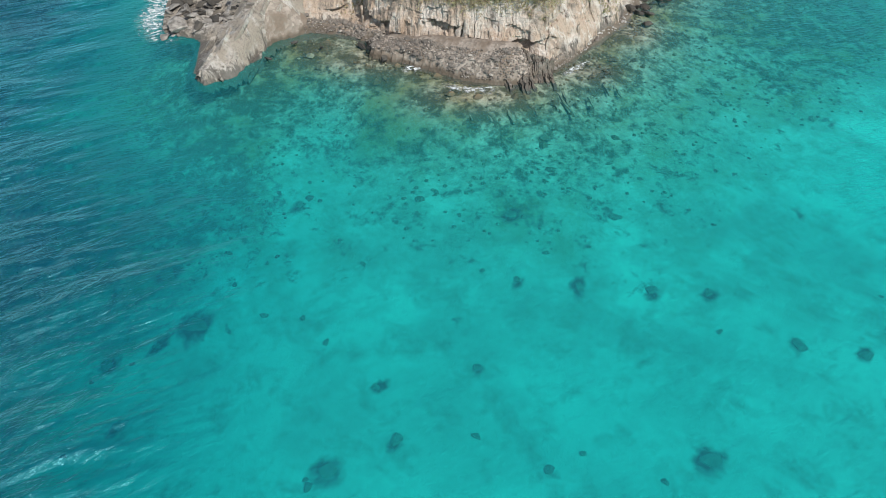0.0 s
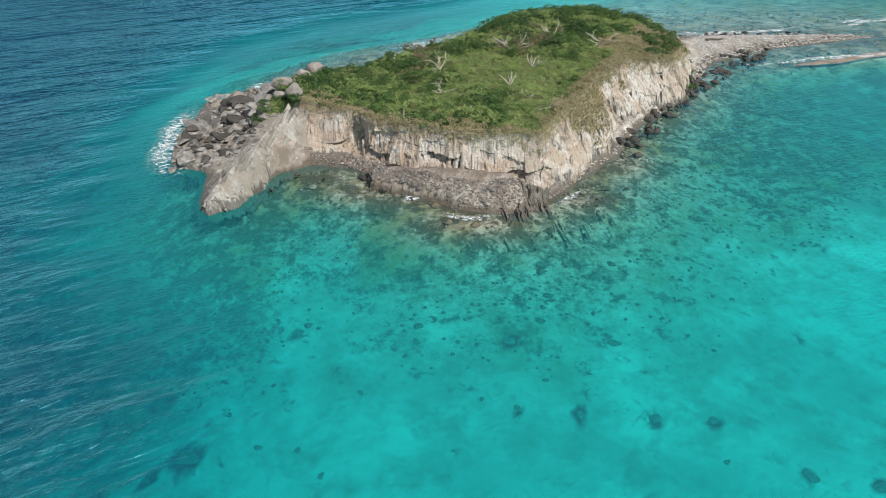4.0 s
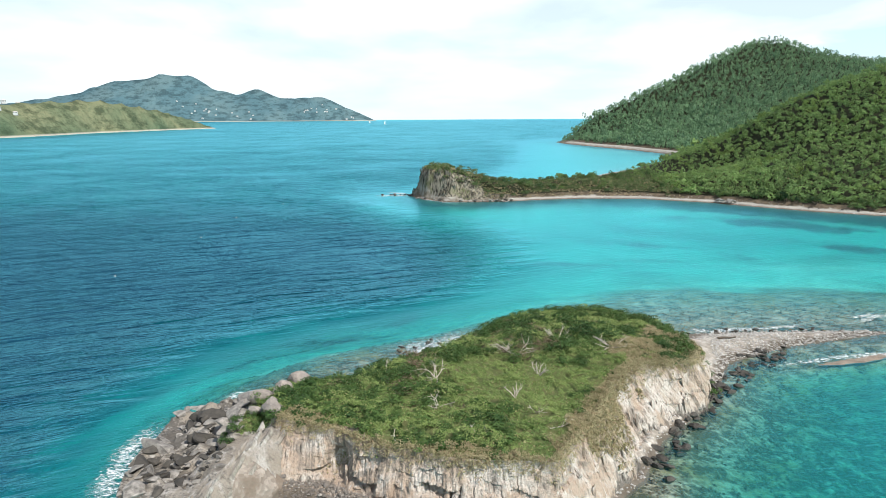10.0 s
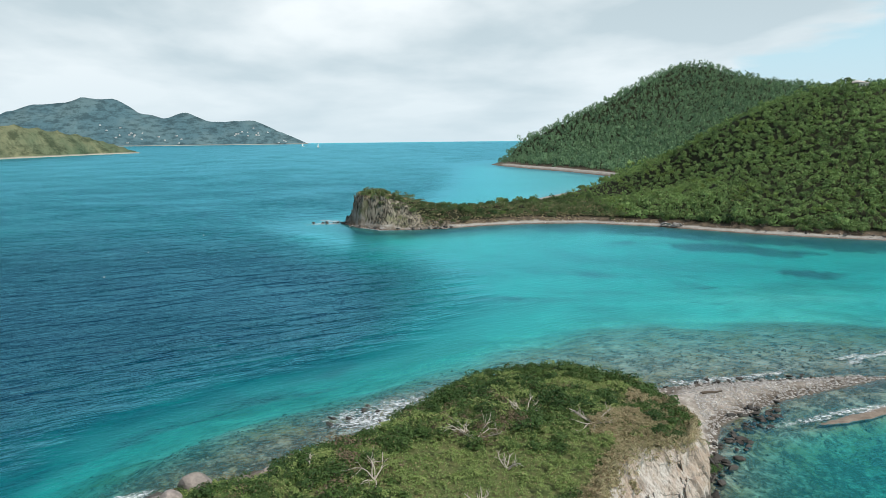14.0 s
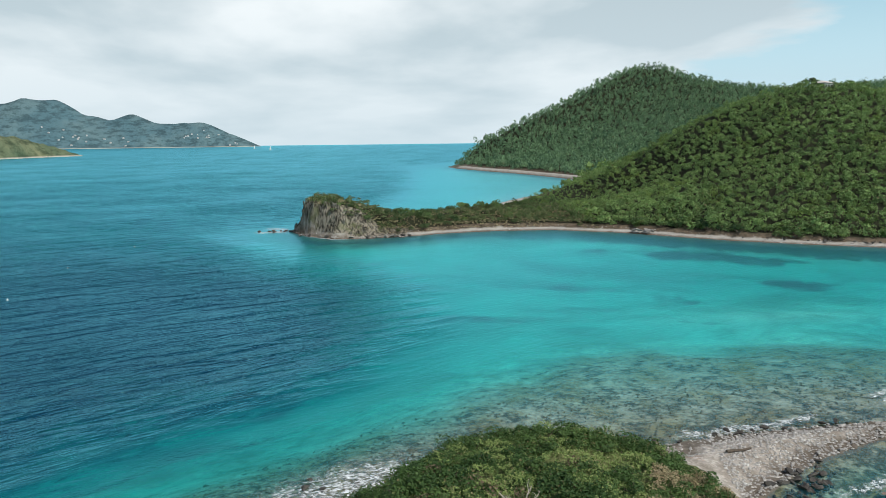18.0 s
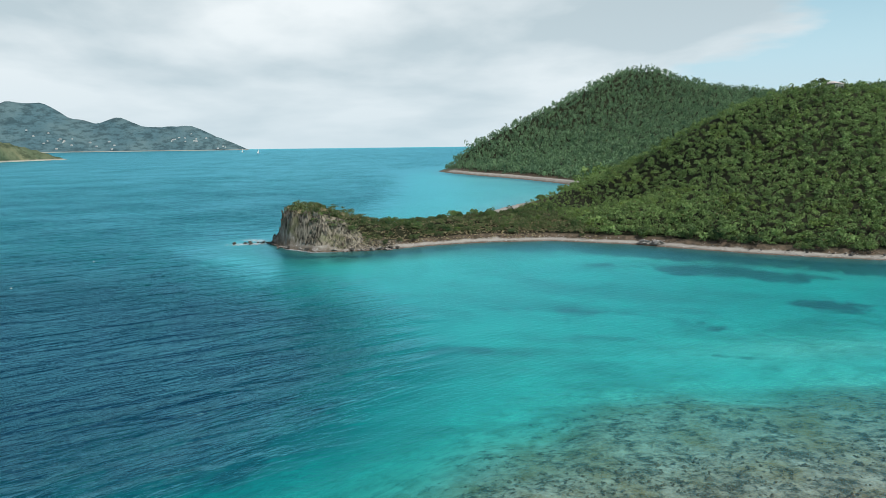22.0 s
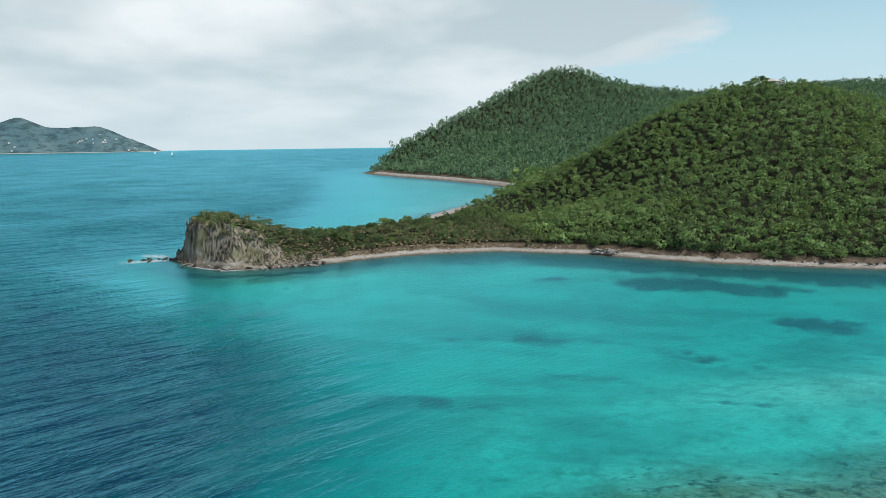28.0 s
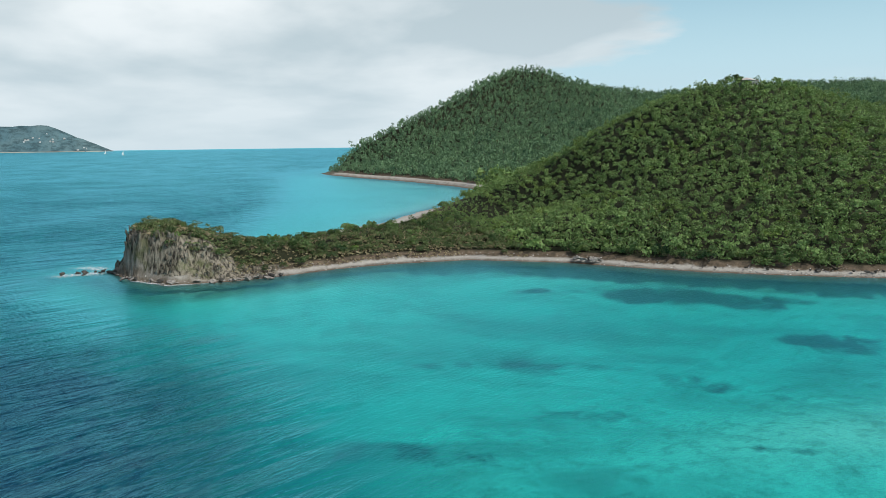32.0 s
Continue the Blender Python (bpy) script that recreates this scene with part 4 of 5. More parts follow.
# plates of the tilted slab at the islet's end
SLAB_PLATE = [column_mesh("slab", 320 + k, SLAB) for k in range(4)]
r_ = np.random.default_rng(16)
for k in range(70):
    u, v = r_.uniform(0, 1), r_.normal(0, 0.9)
    x, y = -18.6 + 5.4 * u + 0.92 * v, 57.4 + 12.6 * u - 0.38 * v
    ob = part("slab", SLAB_PLATE[k % 4], islet, "grey tilted slab with open cracks")
    w = r_.uniform(0.25, 0.6)
    ob.matrix_basis = pose(x, y, islet_z(x, y) - 0.55 - 0.1 * w, 0, 0, -24 + r_.uniform(-8, 8)) @ pose(0, 0, 0, -62 + r_.uniform(-10, 10), r_.uniform(-8, 8), 0) @ Matrix.Diagonal((w * 0.5, w * 0.9, r_.uniform(1.2, 2.8), 1))

# dead shrubs
for k, (x, y, tall, lean, arms, low, label) in enumerate([
    (1.5, 79.0, 2.6, 0.7, 7, 0.5, "bleached dead shrub with forked bare branches"),
    (10.0, 84.0, 3.6, 1.0, 7, 0.45, "large bleached dead shrub leaning among bushes"),
    (20.2, 84.5, 2.6, 1.6, 8, 0.1, "flattened bleached dead branches on the grass"),
    (8.6, 73.4, 1.7, 0.9, 5, 0.3, "small bleached dead branches in the grass"),
    (10.0, 70.0, 1.6, 0.5, 4, 0.5, "small bleached dead branches in the grass"),
    (11.6, 67.0, 1.4, 0.8, 4, 0.3, "small bleached dead branches in the grass"),
    (4.6, 66.5, 1.4, 0.8, 3, 0.3, "small bleached dead branches in the grass"),
    (1.8, 73.0, 1.9, 1.2, 6, 0.2, "low dry brown dead branches in the grass"),
    (11.5, 78.5, 1.8, 0.8, 5, 0.4, "small bleached dead branches in the grass"),
    (15.0, 88.0, 2.2, 0.9, 6, 0.5, "bleached dead shrub on the islet's ridge"),
    (-3.5, 82.0, 1.5, 0.4, 3, 0.8, "thin bare dead stems at the bushes' edge"),
    (-2.0, 66.4, 1.0, 0.3, 2, 0.9, "pale broken stump at the cliff edge")]):
    v, f = snag_mesh(60 + k, tall, lean, arms, 0.075, low)
    ob = new("dead_shrub", mesh_of("dead_shrub", v, f, [BLEACHED]))
    ob.matrix_basis = pose(x, y, islet_z(x, y) - 0.05 + (0.35 if k < 3 else 0.2))
    tagged(ob, label, "dead shrub", "dead shrubs on the islet")

v, f = tube([(0, 0, 0), (0.8, 0.05, 0.06), (1.7, 0.0, 0.03), (2.6, 0.15, 0.08)], [0.17, 0.16, 0.13, 0.08], 8)
ob = new("driftwood_log", mesh_of("driftwood_log", v, f, [BARK]))
ob.matrix_basis = pose(39.5, 104.0, islet_z(40, 104) + 0.14)
tagged(ob, "grey driftwood log lying on the pebble spit", "log")

# low sandbar beside the spit, barely out of the water
us, vs_ = np.meshgrid(np.linspace(-1, 1, 60), np.linspace(-1, 1, 11))
half = 0.9 * (1 - us**2) ** 0.5 * (1 + 0.35 * fbm(us * 9, vs_, 1.5, 2, 25))
bx, by = 58.5 + 0.958 * 10.5 * us - 0.287 * half * vs_, 98.6 + 0.287 * 9.5 * us + 0.958 * half * vs_ + 0.5 * np.sin(us * 2.5)
bz = 0.06 * (1 - vs_**2) * (1 - us**2) - 0.012 + 0.02 * fbm(bx, by, 0.7, 3, 27)
tagged(new("sandbar", mesh_of("sandbar", np.stack([bx, by, bz], -1).reshape(-1, 3), grid_faces(60, 11), [WET_SAND])), "low brown wet sandbar beside the pebble spit", "sandbar", kind="structure")

# ---- islet: grass and bushes ----
gx = rng.uniform(-16, 31, 110000)
gy = rng.uniform(60, 108, 110000)
h, land, edge, rim, top_in, t_, spit = islet_height(gx, gy)
back_slope = (~top_in) & (gy - 0.45 * gx > 79) & (t_ > 0.35) & (gx > -16)
ok = land & (spit < 0.7) & (top_in | back_slope | ((rim < 1.0) & (rng.random(110000) < 0.4)))
brown = (rim < 0.9 + 1.8 * fbm(gx, gy, 4, 3, 71)) | (gx - 0.5 * (gy - 60) > 9.3 + 3 * fbm(gx, gy, 5, 3, 73))
brown = brown & (gy - 0.5 * gx < 79)
TUFTS = [leaf_crown(100 + k, 2, 6, 0.20, 0.9, 0.1) for k in range(6)]
for name, which, count, mat, label in (("grass", ok & ~brown, 12500, GRASS, "rough green grass on the islet's top"), ("dry_grass", ok & brown, 4300, STRAW, "straw-coloured dry grass along the cliff edge")):
    px, py, pz = gx[which][:count], gy[which][:count], h[which][:count]
    clump = fbm(px, py, 2.6, 3, 77)
    lump = np.clip(clump + 0.15, 0, 1) * 1.0 + 0.5 * np.clip(fbm(px, py, 1.1, 2, 78), 0, 1)
    v, f, tone = scatter(TUFTS, np.stack([px, py, pz + 0.06 + lump], 1), rng.uniform(0.2, 0.40, len(px)), rng.uniform(0, 6.3, len(px)))
    me = mesh_of(name, v, f, [mat], smooth=False)
    attribute(me, "tone", np.clip(0.35 * tone + 0.30 + 0.75 * fbm(v[:, 0], v[:, 1], 2.6, 3, 77), 0, 1))
    tagged(new(name, me), label, "grass", kind="stuff")

BUSH_CROWNS = [mesh_of("crown", *leaf_crown(200 + k, 7, 58, 0.078, 0.8), [BUSH], smooth=False) for k in range(6)]
DRY_CROWNS = [mesh_of("crown", *leaf_crown(230 + k, 5, 44, 0.07, 0.8), [DRY], smooth=False) for k in range(2)]


def stem_mesh(seed, n_stems=4):
    r = np.random.default_rng(seed)
    pieces = []
    for _ in range(n_stems):
        a = r.uniform(0, 6.28)
        pts, rad = limb(r, (0, 0, -0.6), (math.cos(a) * 0.5, math.sin(a) * 0.5, 1), 1.0, 0.06, 0.3, 5)
        pieces.append(tube(pts, rad, 4))
    return mesh_of("stem", *joined(pieces), [BARK])


STEMS = [stem_mesh(260 + k) for k in range(3)]


def bush(x, y, z, r, k, label, group, dry=False, tall=1.0, crowns=None):
    top = new("bush")
    top.matrix_basis = pose(x, y, z + 0.28 * r, 0, 0, 77 * k) @ Matrix.Diagonal((r, r, r * tall, 1))
    part("stem", STEMS[k % 3], top)
    crowns = crowns or (DRY_CROWNS if dry else BUSH_CROWNS)
    part("crown", crowns[k % len(crowns)], top)
    return tagged(top, label, "bush", group)


r_ = np.random.default_rng(30)
xs, ys = r_.uniform(-15, 31, 6000), r_.uniform(62, 106, 6000)
hh, land, edge, rim, top_in, t_, spit = islet_height(xs, ys)
q = np.clip((ys - 67 - 0.55 * (xs + 14)) / 20, 0.05, 1)
ok = land & (spit < 0.25) & (hh > 1.6) & (top_in | (ys - 0.45 * xs > 79)) & ((r_.random(6000) < q) | ((xs > 22) & (r_.random(6000) < 0.4)))
for made, (x, y, z) in enumerate(list(zip(xs[ok], ys[ok], hh[ok]))[:290]):
    dry = r_.random() < 0.10
    bush(x, y, z, r_.uniform(0.5, 1.05) + 0.45 * float(y - 0.45 * x > 74), made, "dry brown leafless bush among green ones" if dry else "dense dark-green bush on the islet's top", "bushes on the islet", dry, r_.uniform(0.6, 0.95))
ok = land & (spit < 0.25) & top_in & (rim > 1.0)
thick = land & (spit < 0.4) & (hh > 2.2) & (top_in | (ys - 0.45 * xs > 79)) & (fbm(xs, ys, 5.5, 3, 57) + 0.022 * (ys - 0.45 * xs - 70) + 0.02 * (5 - xs) > -0.05)
px, py, pz = xs[thick][-640:], ys[thick][-640:], hh[thick][-640:]
v, f, tone = scatter([leaf_crown(250 + k, 5, 34, 0.105, 0.8) for k in range(5)], np.stack([px, py, pz + 0.25], 1), r_.uniform(0.5, 1.15, len(px)), r_.uniform(0, 6.3, len(px)), r_.uniform(0.6, 1.0, len(px)))
me = mesh_of("low_scrub", v, f, [BUSH], smooth=False)
attribute(me, "tone", tone)
tagged(new("low_scrub", me), "dense dark-green scrub over the islet's top", "shrubs", kind="stuff")
px, py, pz = xs[ok][:190], ys[ok][:190], hh[ok][:190]
v, f, tone = scatter([leaf_crown(240 + k, 5, 36, 0.10, 0.7) for k in range(4)], np.stack([px, py, pz + 0.15], 1), r_.uniform(0.35, 0.8, len(px)), r_.uniform(0, 6.3, len(px)), r_.uniform(0.6, 0.95, len(px)))
me = mesh_of("low_shrubs", v, f, [GRASS], smooth=False)
attribute(me, "tone", tone)
tagged(new("low_shrubs", me), "low light-green shrubs scattered in the islet's grass", "shrubs", kind="stuff")
for k in range(14):
    x, y = 31.6 + 1.3 * math.sin(k * 2.3) + 0.12 * k, 86.0 + 0.85 * k
    bush(x, y, islet_z(x, y) + 0.1, 0.75 + 0.3 * math.sin(k * 1.7), k, "dark-green bush at the end of the islet's top", "bushes above the spit", tall=0.8)
for k in range(16):
    x, y = 11.0 + 4.5 * math.sin(k * 2.4) * (k / 16) ** 0.5, 87.5 + 4.0 * math.cos(k * 2.4) * (k / 16) ** 0.5
    bush(x, y, islet_z(x, y) + 0.25, 0.7 + 0.35 * math.sin(k * 1.9) ** 2, k, "dry brown leafless thicket on the islet's ridge", "dry thickets", True, 0.9)
for k, (x, y, r) in enumerate([(-17.0, 71.5, 0.9), (-16.2, 73.0, 1.0), (-16.8, 75.2, 0.8), (-17.6, 73.6, 0.6), (-15.3, 75.0, 0.7)]):
    bush(x, y, islet_z(x, y), r, k, "bright green bush below the boulders", "bushes below the boulders", tall=0.75)

# ---- headland: shrubs and trees of their own ----
TRUNKS = []
for k in range(3):
    r = np.random.default_rng(280 + k)
    pts, rad = limb(r, (0, 0, -2.2), (0.1, 0.05, 1), 2.4, 0.16, 0.15, 6)
    pieces = [tube(pts, rad, 6)]
    for _ in range(4):
        a = r.uniform(0, 6.28)
        p2, r2 = limb(r, pts[3], (math.cos(a), math.sin(a), 0.9), 1.1, 0.08, 0.3, 5)
        pieces.append(tube(p2, r2, 4))
    TRUNKS.append(mesh_of("trunk", *joined(pieces), [BARK]))
TREE_CROWNS = [mesh_of("crown", *leaf_crown(300 + k, 7, 46, 0.12, 0.85), [LEAF], smooth=False) for k in range(6)]
HEAD_CROWNS = [mesh_of("crown", *leaf_crown(310 + k, 7, 46, 0.11, 0.85), [SCRUB], smooth=False) for k in range(4)]
r_ = np.random.default_rng(33)
xs, ys = r_.uniform(-1, 150, 14000), r_.uniform(214, 335, 14000)
hh, land, edge = land_height(xs, ys)
on_head = (xs < 40) & (ys < 305)
ok = land & ~(bay_side(xs, ys) & (edge < 15)) & (edge > np.where(on_head, 3.0, 4.1)) & (edge < np.where(xs < 94, 60, 11)) & (~on_head | (hh > 4.5) | (r_.random(14000) < 0.45))
for made, (x, y, z, low) in enumerate(list(zip(xs[ok], ys[ok], hh[ok], on_head[ok]))[:300]):
    top = new("tree")
    rr = r_.uniform(0.8, 1.55) if low else r_.uniform(0.7, 1.35) if x < 94 else r_.uniform(1.3, 2.1)
    top.matrix_basis = pose(x, y, z + rr * 0.6, 0, 0, 91 * made) @ Matrix.Diagonal((rr, rr, rr * r_.uniform(0.75, 1.15), 1))
    part("trunk", TRUNKS[made % 3], top)
    part("crown", HEAD_CROWNS[made % 4] if x < 94 else TREE_CROWNS[made % 6], top)
    tagged(top, "low wind-clipped shrub on the headland" if low else "leafy shore tree above the narrow beach", "tree", "shrubs on the headland" if low else "trees along the shore")

r_ = np.random.default_rng(35)
xs, ys = r_.uniform(-2, 34, 3000), r_.uniform(272, 300, 3000)
hh, land, edge = land_height(xs, ys)
ok = land & (hh > 6.2 - 0.12 * np.maximum(xs - 10, 0)) & (edge > 3.0)
for made, (x, y, z) in enumerate(list(zip(xs[ok], ys[ok], hh[ok]))[:110]):
    top = new("shrub")
    rr = r_.uniform(0.7, 1.5)
    top.matrix_basis = pose(x, y, z + rr * 0.1, 0, 0, 91 * made) @ Matrix.Diagonal((rr, rr, rr * r_.uniform(0.7, 1.1), 1))
    part("trunk", TRUNKS[made % 3], top)
    part("crown", TREE_CROWNS[made % 6] if made % 3 == 0 else HEAD_CROWNS[made % 4], top)
    tagged(top, "dark wind-clipped shrub on the headland's crest", "shrub", "shrubs on the headland's crest")
xs, ys = r_.uniform(30, 110, 3000), r_.uniform(276, 370, 3000)
hh, land, edge = land_height(xs, ys)
ok = land & (edge > 9) & ~(bay_side(xs, ys) & (edge < 16))
for made, (x, y, z) in enumerate(list(zip(xs[ok], ys[ok], hh[ok]))[:90]):
    top = new("tree")
    rr = r_.uniform(1.1, 2.1)
    top.matrix_basis = pose(x, y, z + rr * 0.75, 0, 0, 91 * made) @ Matrix.Diagonal((rr, rr, rr * r_.uniform(0.8, 1.1), 1))
    part("trunk", TRUNKS[made % 3], top)
    part("crown", TREE_CROWNS[made % 6], top)
    tagged(top, "dark-green bushy tree on the low neck of land", "tree", "trees on the neck")

# ---- woods ----
def woods(name, x0, x1, y0, y1, gap, protos, size, mat, label, where, stretch=(0.8, 1.2), seed=1):
    r = np.random.default_rng(seed)
    xs, ys = np.meshgrid(np.arange(x0, x1, gap), np.arange(y0, y1, gap))
    xs = (xs + r.uniform(-0.48, 0.48, xs.shape) * gap).ravel()
    ys = (ys + r.uniform(-0.48, 0.48, ys.shape) * gap).ravel()
    h, land, edge = land_height(xs, ys)
    keep = land & where(xs, ys, edge)
    xs, ys, h, edge = xs[keep], ys[keep], h[keep], edge[keep]
    sc = r.uniform(*size, len(xs)) * (1 + 0.25 * fbm(xs, ys, 25, 3, 51))
    sc = sc * np.where((xs < 122) & (ys > 300), 0.55, 1.0) * np.where((xs < 100) & (ys > 300), 0.75, 1.0)
    bay = bay_side(xs, ys)
    sc = sc * np.where(bay & (edge < 15), 0.0, 1.0) * np.where(np.hypot(xs - 226.0, ys - 337.0) < 4.5, 0.45, 1.0)
    xs, ys, h, sc = xs[sc > 0], ys[sc > 0], h[sc > 0], sc[sc > 0]
    v, f, tone = scatter(protos, np.stack([xs, ys, h + sc * (0.4 + 1.2 * r.random(len(xs)) ** 2)], 1), sc, r.uniform(0, 6.3, len(xs)), r.uniform(*stretch, len(xs)))
    me = mesh_of(name, v, f, [mat], smooth=False)
    attribute(me, "tone", tone)
    return tagged(new(name, me), label, "woods", kind="stuff")


woods("headland_scrub", -4, 96, 262, 380, 1.75, [leaf_crown(460 + k, 4, 20, 0.14, 0.8) for k in range(6)], (0.7, 1.5), SCRUB, "low wind-clipped green scrub on the headland", lambda x, y, e: (e > np.where(x < 24, 4.6, 7.5)) & (x < 94) & ((fbm(x, y, 7, 3, 97) > -0.14) | (x > 60)), (0.6, 1.1), seed=6)
woods("headland_grass", -4, 96, 262, 380, 1.0, [leaf_crown(470 + k, 2, 6, 0.3, 0.8) for k in range(6)], (0.35, 0.7), STRAW, "dry straw grass on the headland slopes", lambda x, y, e: (e > 2.7) & (x < 94) & (fbm(x, y, 8, 3, 91) > -0.25), (0.6, 1.0), seed=7)
NEAR_TREES = [leaf_crown(400 + k, 4, 15, 0.17, 1.15) for k in range(10)]
MID_TREES = [leaf_crown(420 + k, 4, 10, 0.23, 1.1) for k in range(8)]
FAR_TREES = [leaf_crown(440 + k, 3, 6, 0.29, 1.4) for k in range(8)]


def on_near(x, y, e):
    return (e > 5.2) & (x > 92) & (y < 352 + 0.12 * x + 45 * (x < 190))


woods("near_hill_woods", 60, 300, 190, 425, 2.25, NEAR_TREES, (0.8, 2.05), LEAF, "dense green scrub forest on the near hillside", on_near, seed=2)
woods("hill_woods_behind", 60, 560, 170, 560, 6.2, MID_TREES, (2.6, 4.2), LEAF, "green scrub forest behind the near hill", lambda x, y, e: (e > 7) & (x > 92) & ~((x > 60) & (x < 298) & (y > 190) & (y < 352 + 0.12 * x + 45 * (x < 190))), seed=3)
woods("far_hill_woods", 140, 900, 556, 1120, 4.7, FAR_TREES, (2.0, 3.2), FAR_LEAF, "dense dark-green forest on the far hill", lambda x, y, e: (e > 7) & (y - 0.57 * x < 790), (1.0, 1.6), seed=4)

# ---- cliff faces and rock ribs ----
FACE_RIM = [(-12.6, 72.6), (-11.0, 71.2), (-7.0, 69.0), (-2.5, 65.4), (1.2, 63.6), (5.0, 62.2), (10.0, 61.4), (12.0, 64.4), (15.2, 70.0), (18.4, 76.5), (22.6, 80.6), (28.0, 82.6), (30.2, 87.0), (30.4, 90.0)]
FACE_FOOT = [(-13.2, 68.6, 0.8), (-11.6, 67.4, 0.4), (-7.6, 66.9, 0.5), (-3.3, 64.0, 0.9), (0.7, 62.3, 1.0), (4.3, 60.7, 0.8), (10.1, 58.9, 0.1), (13.3, 62.0, 0.1), (17.6, 67.8, 0.2), (21.4, 74.4, 0.3), (25.2, 78.6, 0.5), (29.4, 82.0, 0.6), (32.0, 86.8, 0.6), (32.6, 90.4, 0.6)]


def along_line(line, u):
    p = np.array(line, float)
    cut = np.concatenate([[0], np.cumsum(np.hypot(*np.diff(p[:, :2], axis=0).T))])
    return np.stack([np.interp(u * cut[-1], cut, p[:, c]) for c in range(p.shape[1])], -1), cut[-1]


def face_at(u, v, proud=True):
    """A place on the islet's cliff: u along it, v from its foot to its rim; ribs and blocks stand proud."""
    rim_, length = along_line(FACE_RIM, u)
    key = np.concatenate([[0], np.cumsum(np.hypot(*np.diff(np.array(FACE_RIM), axis=0).T))])
    foot = np.stack([np.interp(u * key[-1], key, [q_[c] for q_ in FACE_FOOT]) for c in range(3)], -1)
    top = islet_height(rim_[..., 0] * 0.93 + 0.07 * 8, rim_[..., 1] * 0.93 + 0.07 * 82)[0] + 0.02
    d = rim_ - foot[..., :2]
    out = -unit(np.stack([d[..., 0], d[..., 1]], -1))
    s_ = u * length
    w = v + 0.10 * fbm(s_, v * 3, 3.1, 2, 81)
    lean = np.where(w < 0.3, 0.32 * w / 0.3 * 0.6, 0.19 + (np.clip(w, 0, 1) - 0.3) / 0.7 * 0.81)
    lean = np.clip(lean * 0.6 + 0.4 * v, 0, 1)
    xy = foot[..., :2] + d * lean[..., None]
    z = foot[..., 2] - 0.35 + (top - foot[..., 2] + 0.35) * v
    zm = v * 4.6
    broad = 1.5 * fbm(s_, zm * 0.45, 5.2, 3, 85)
    cs = s_ / 1.9 + 0.45 * fbm(s_, zm, 2.4, 2, 82)
    cz = zm / 1.5 + 0.5 * fbm(s_, zm, 2.0, 2, 84) + 2.0 * lattice(np.floor(cs), 0 * cs, 5)
    blocks = 0.62 * (lattice(np.floor(cs), np.floor(cz), 6) - 0.5) + 0.35 * (lattice(np.floor(cs), np.floor(cz), 8) - 0.5) * (cs % 1 - 0.5) - 0.25 * (cz % 1) * lattice(np.floor(cs), np.floor(cz), 9)
    ms = s_ / 0.62 + 0.3 * fbm(s_, zm, 1.1, 2, 86) + 0.25 * zm
    mz = zm / 1.0 + 3.0 * lattice(np.floor(ms), 0 * ms, 7)
    small = 0.26 * (lattice(np.floor(ms), np.floor(mz), 10) - 0.5) - 0.10 * np.abs(ms % 1 - 0.5)
    ribbed = np.clip(0.5 + 2.0 * fbm(s_, zm * 0.3, 9.0, 2, 88) + step(s_, 34, 40) * 0.5, 0, 1)
    fs_ = s_ * 3.6 + 0.8 * zm + 0.8 * fbm(s_, zm, 1.5, 2, 87)
    ribs_ = ribbed * (0.15 * lattice(np.floor(fs_), np.floor(zm / 1.6 + lattice(np.floor(fs_), 0 * fs_, 11) * 2), 12) - 0.10 * np.abs(fs_ % 1 - 0.5))
    hole = np.exp(-(((s_ - 7.2) / 1.0) ** 2) - ((v - 0.42) / 0.24) ** 2) * 2.6
    line = 0.36 + 0.20 * fbm(s_, 0 * s_, 3.5, 2, 89)
    under = np.where(v < line, np.clip(1 - (line - v) / 0.22, 0, 1), np.clip(1 - (v - line) / 0.03, 0, 1))
    notch = 1.25 * under * step(s_, 3, 6) * (1 - step(s_, 27, 31)) * np.clip(0.75 + 1.8 * fbm(s_, 0 * s_, 2.2, 2, 90), 0, 1.3)
    amount = (broad + blocks + small + ribs_ - notch + 0.1) * (np.sin(np.clip(v, 0.0, 1.0) * 2.6 + 0.35) * 0.85 + 0.15) - hole
    xy = xy + out * (amount if proud else 0 * amount)[..., None]
    return np.concatenate([xy, z[..., None]], -1), out


uu, vv = np.meshgrid(np.linspace(0, 1, 900), np.linspace(-0.06, 1.0, 46))
pts, _ = face_at(uu, vv)
me = mesh_of("cliff_face", pts.reshape(-1, 3), grid_faces(900, 46), [CLIFF], smooth=False)
part("cliff_face", me, islet, "pale ribbed cliff face with dark stains")
r_ = np.random.default_rng(43)
us, vs_ = r_.uniform(0.0, 1.0, 3200), 1.06 - np.abs(r_.normal(0, 0.13, 3200))
pts, outs = face_at(us, vs_)
pts = pts[(vs_ > 0.55 + 0.35 * fbm(us * 80, us * 0, 3.0, 2, 93)) & ((np.abs(us * along_line(FACE_RIM, 0.0)[1] - 7.2) > 1.8) | (vs_ > 0.92))]
v, f, tone = scatter([leaf_crown(480 + k, 2, 6, 0.17, 1.0, 0.0) for k in range(5)], pts, r_.uniform(0.2, 0.42, len(pts)), r_.uniform(0, 6.3, len(pts)))
me = mesh_of("overhanging_grass", v, f, [STRAW], smooth=False)
attribute(me, "tone", tone)
tagged(new("overhanging_grass", me), "dry grass hanging over the cliff's rim", "grass", kind="stuff")
us, vs_ = r_.uniform(0.5, 1.0, 6000), 1.05 - np.abs(r_.normal(0, 0.36, 6000))
pts, outs = face_at(us, vs_)
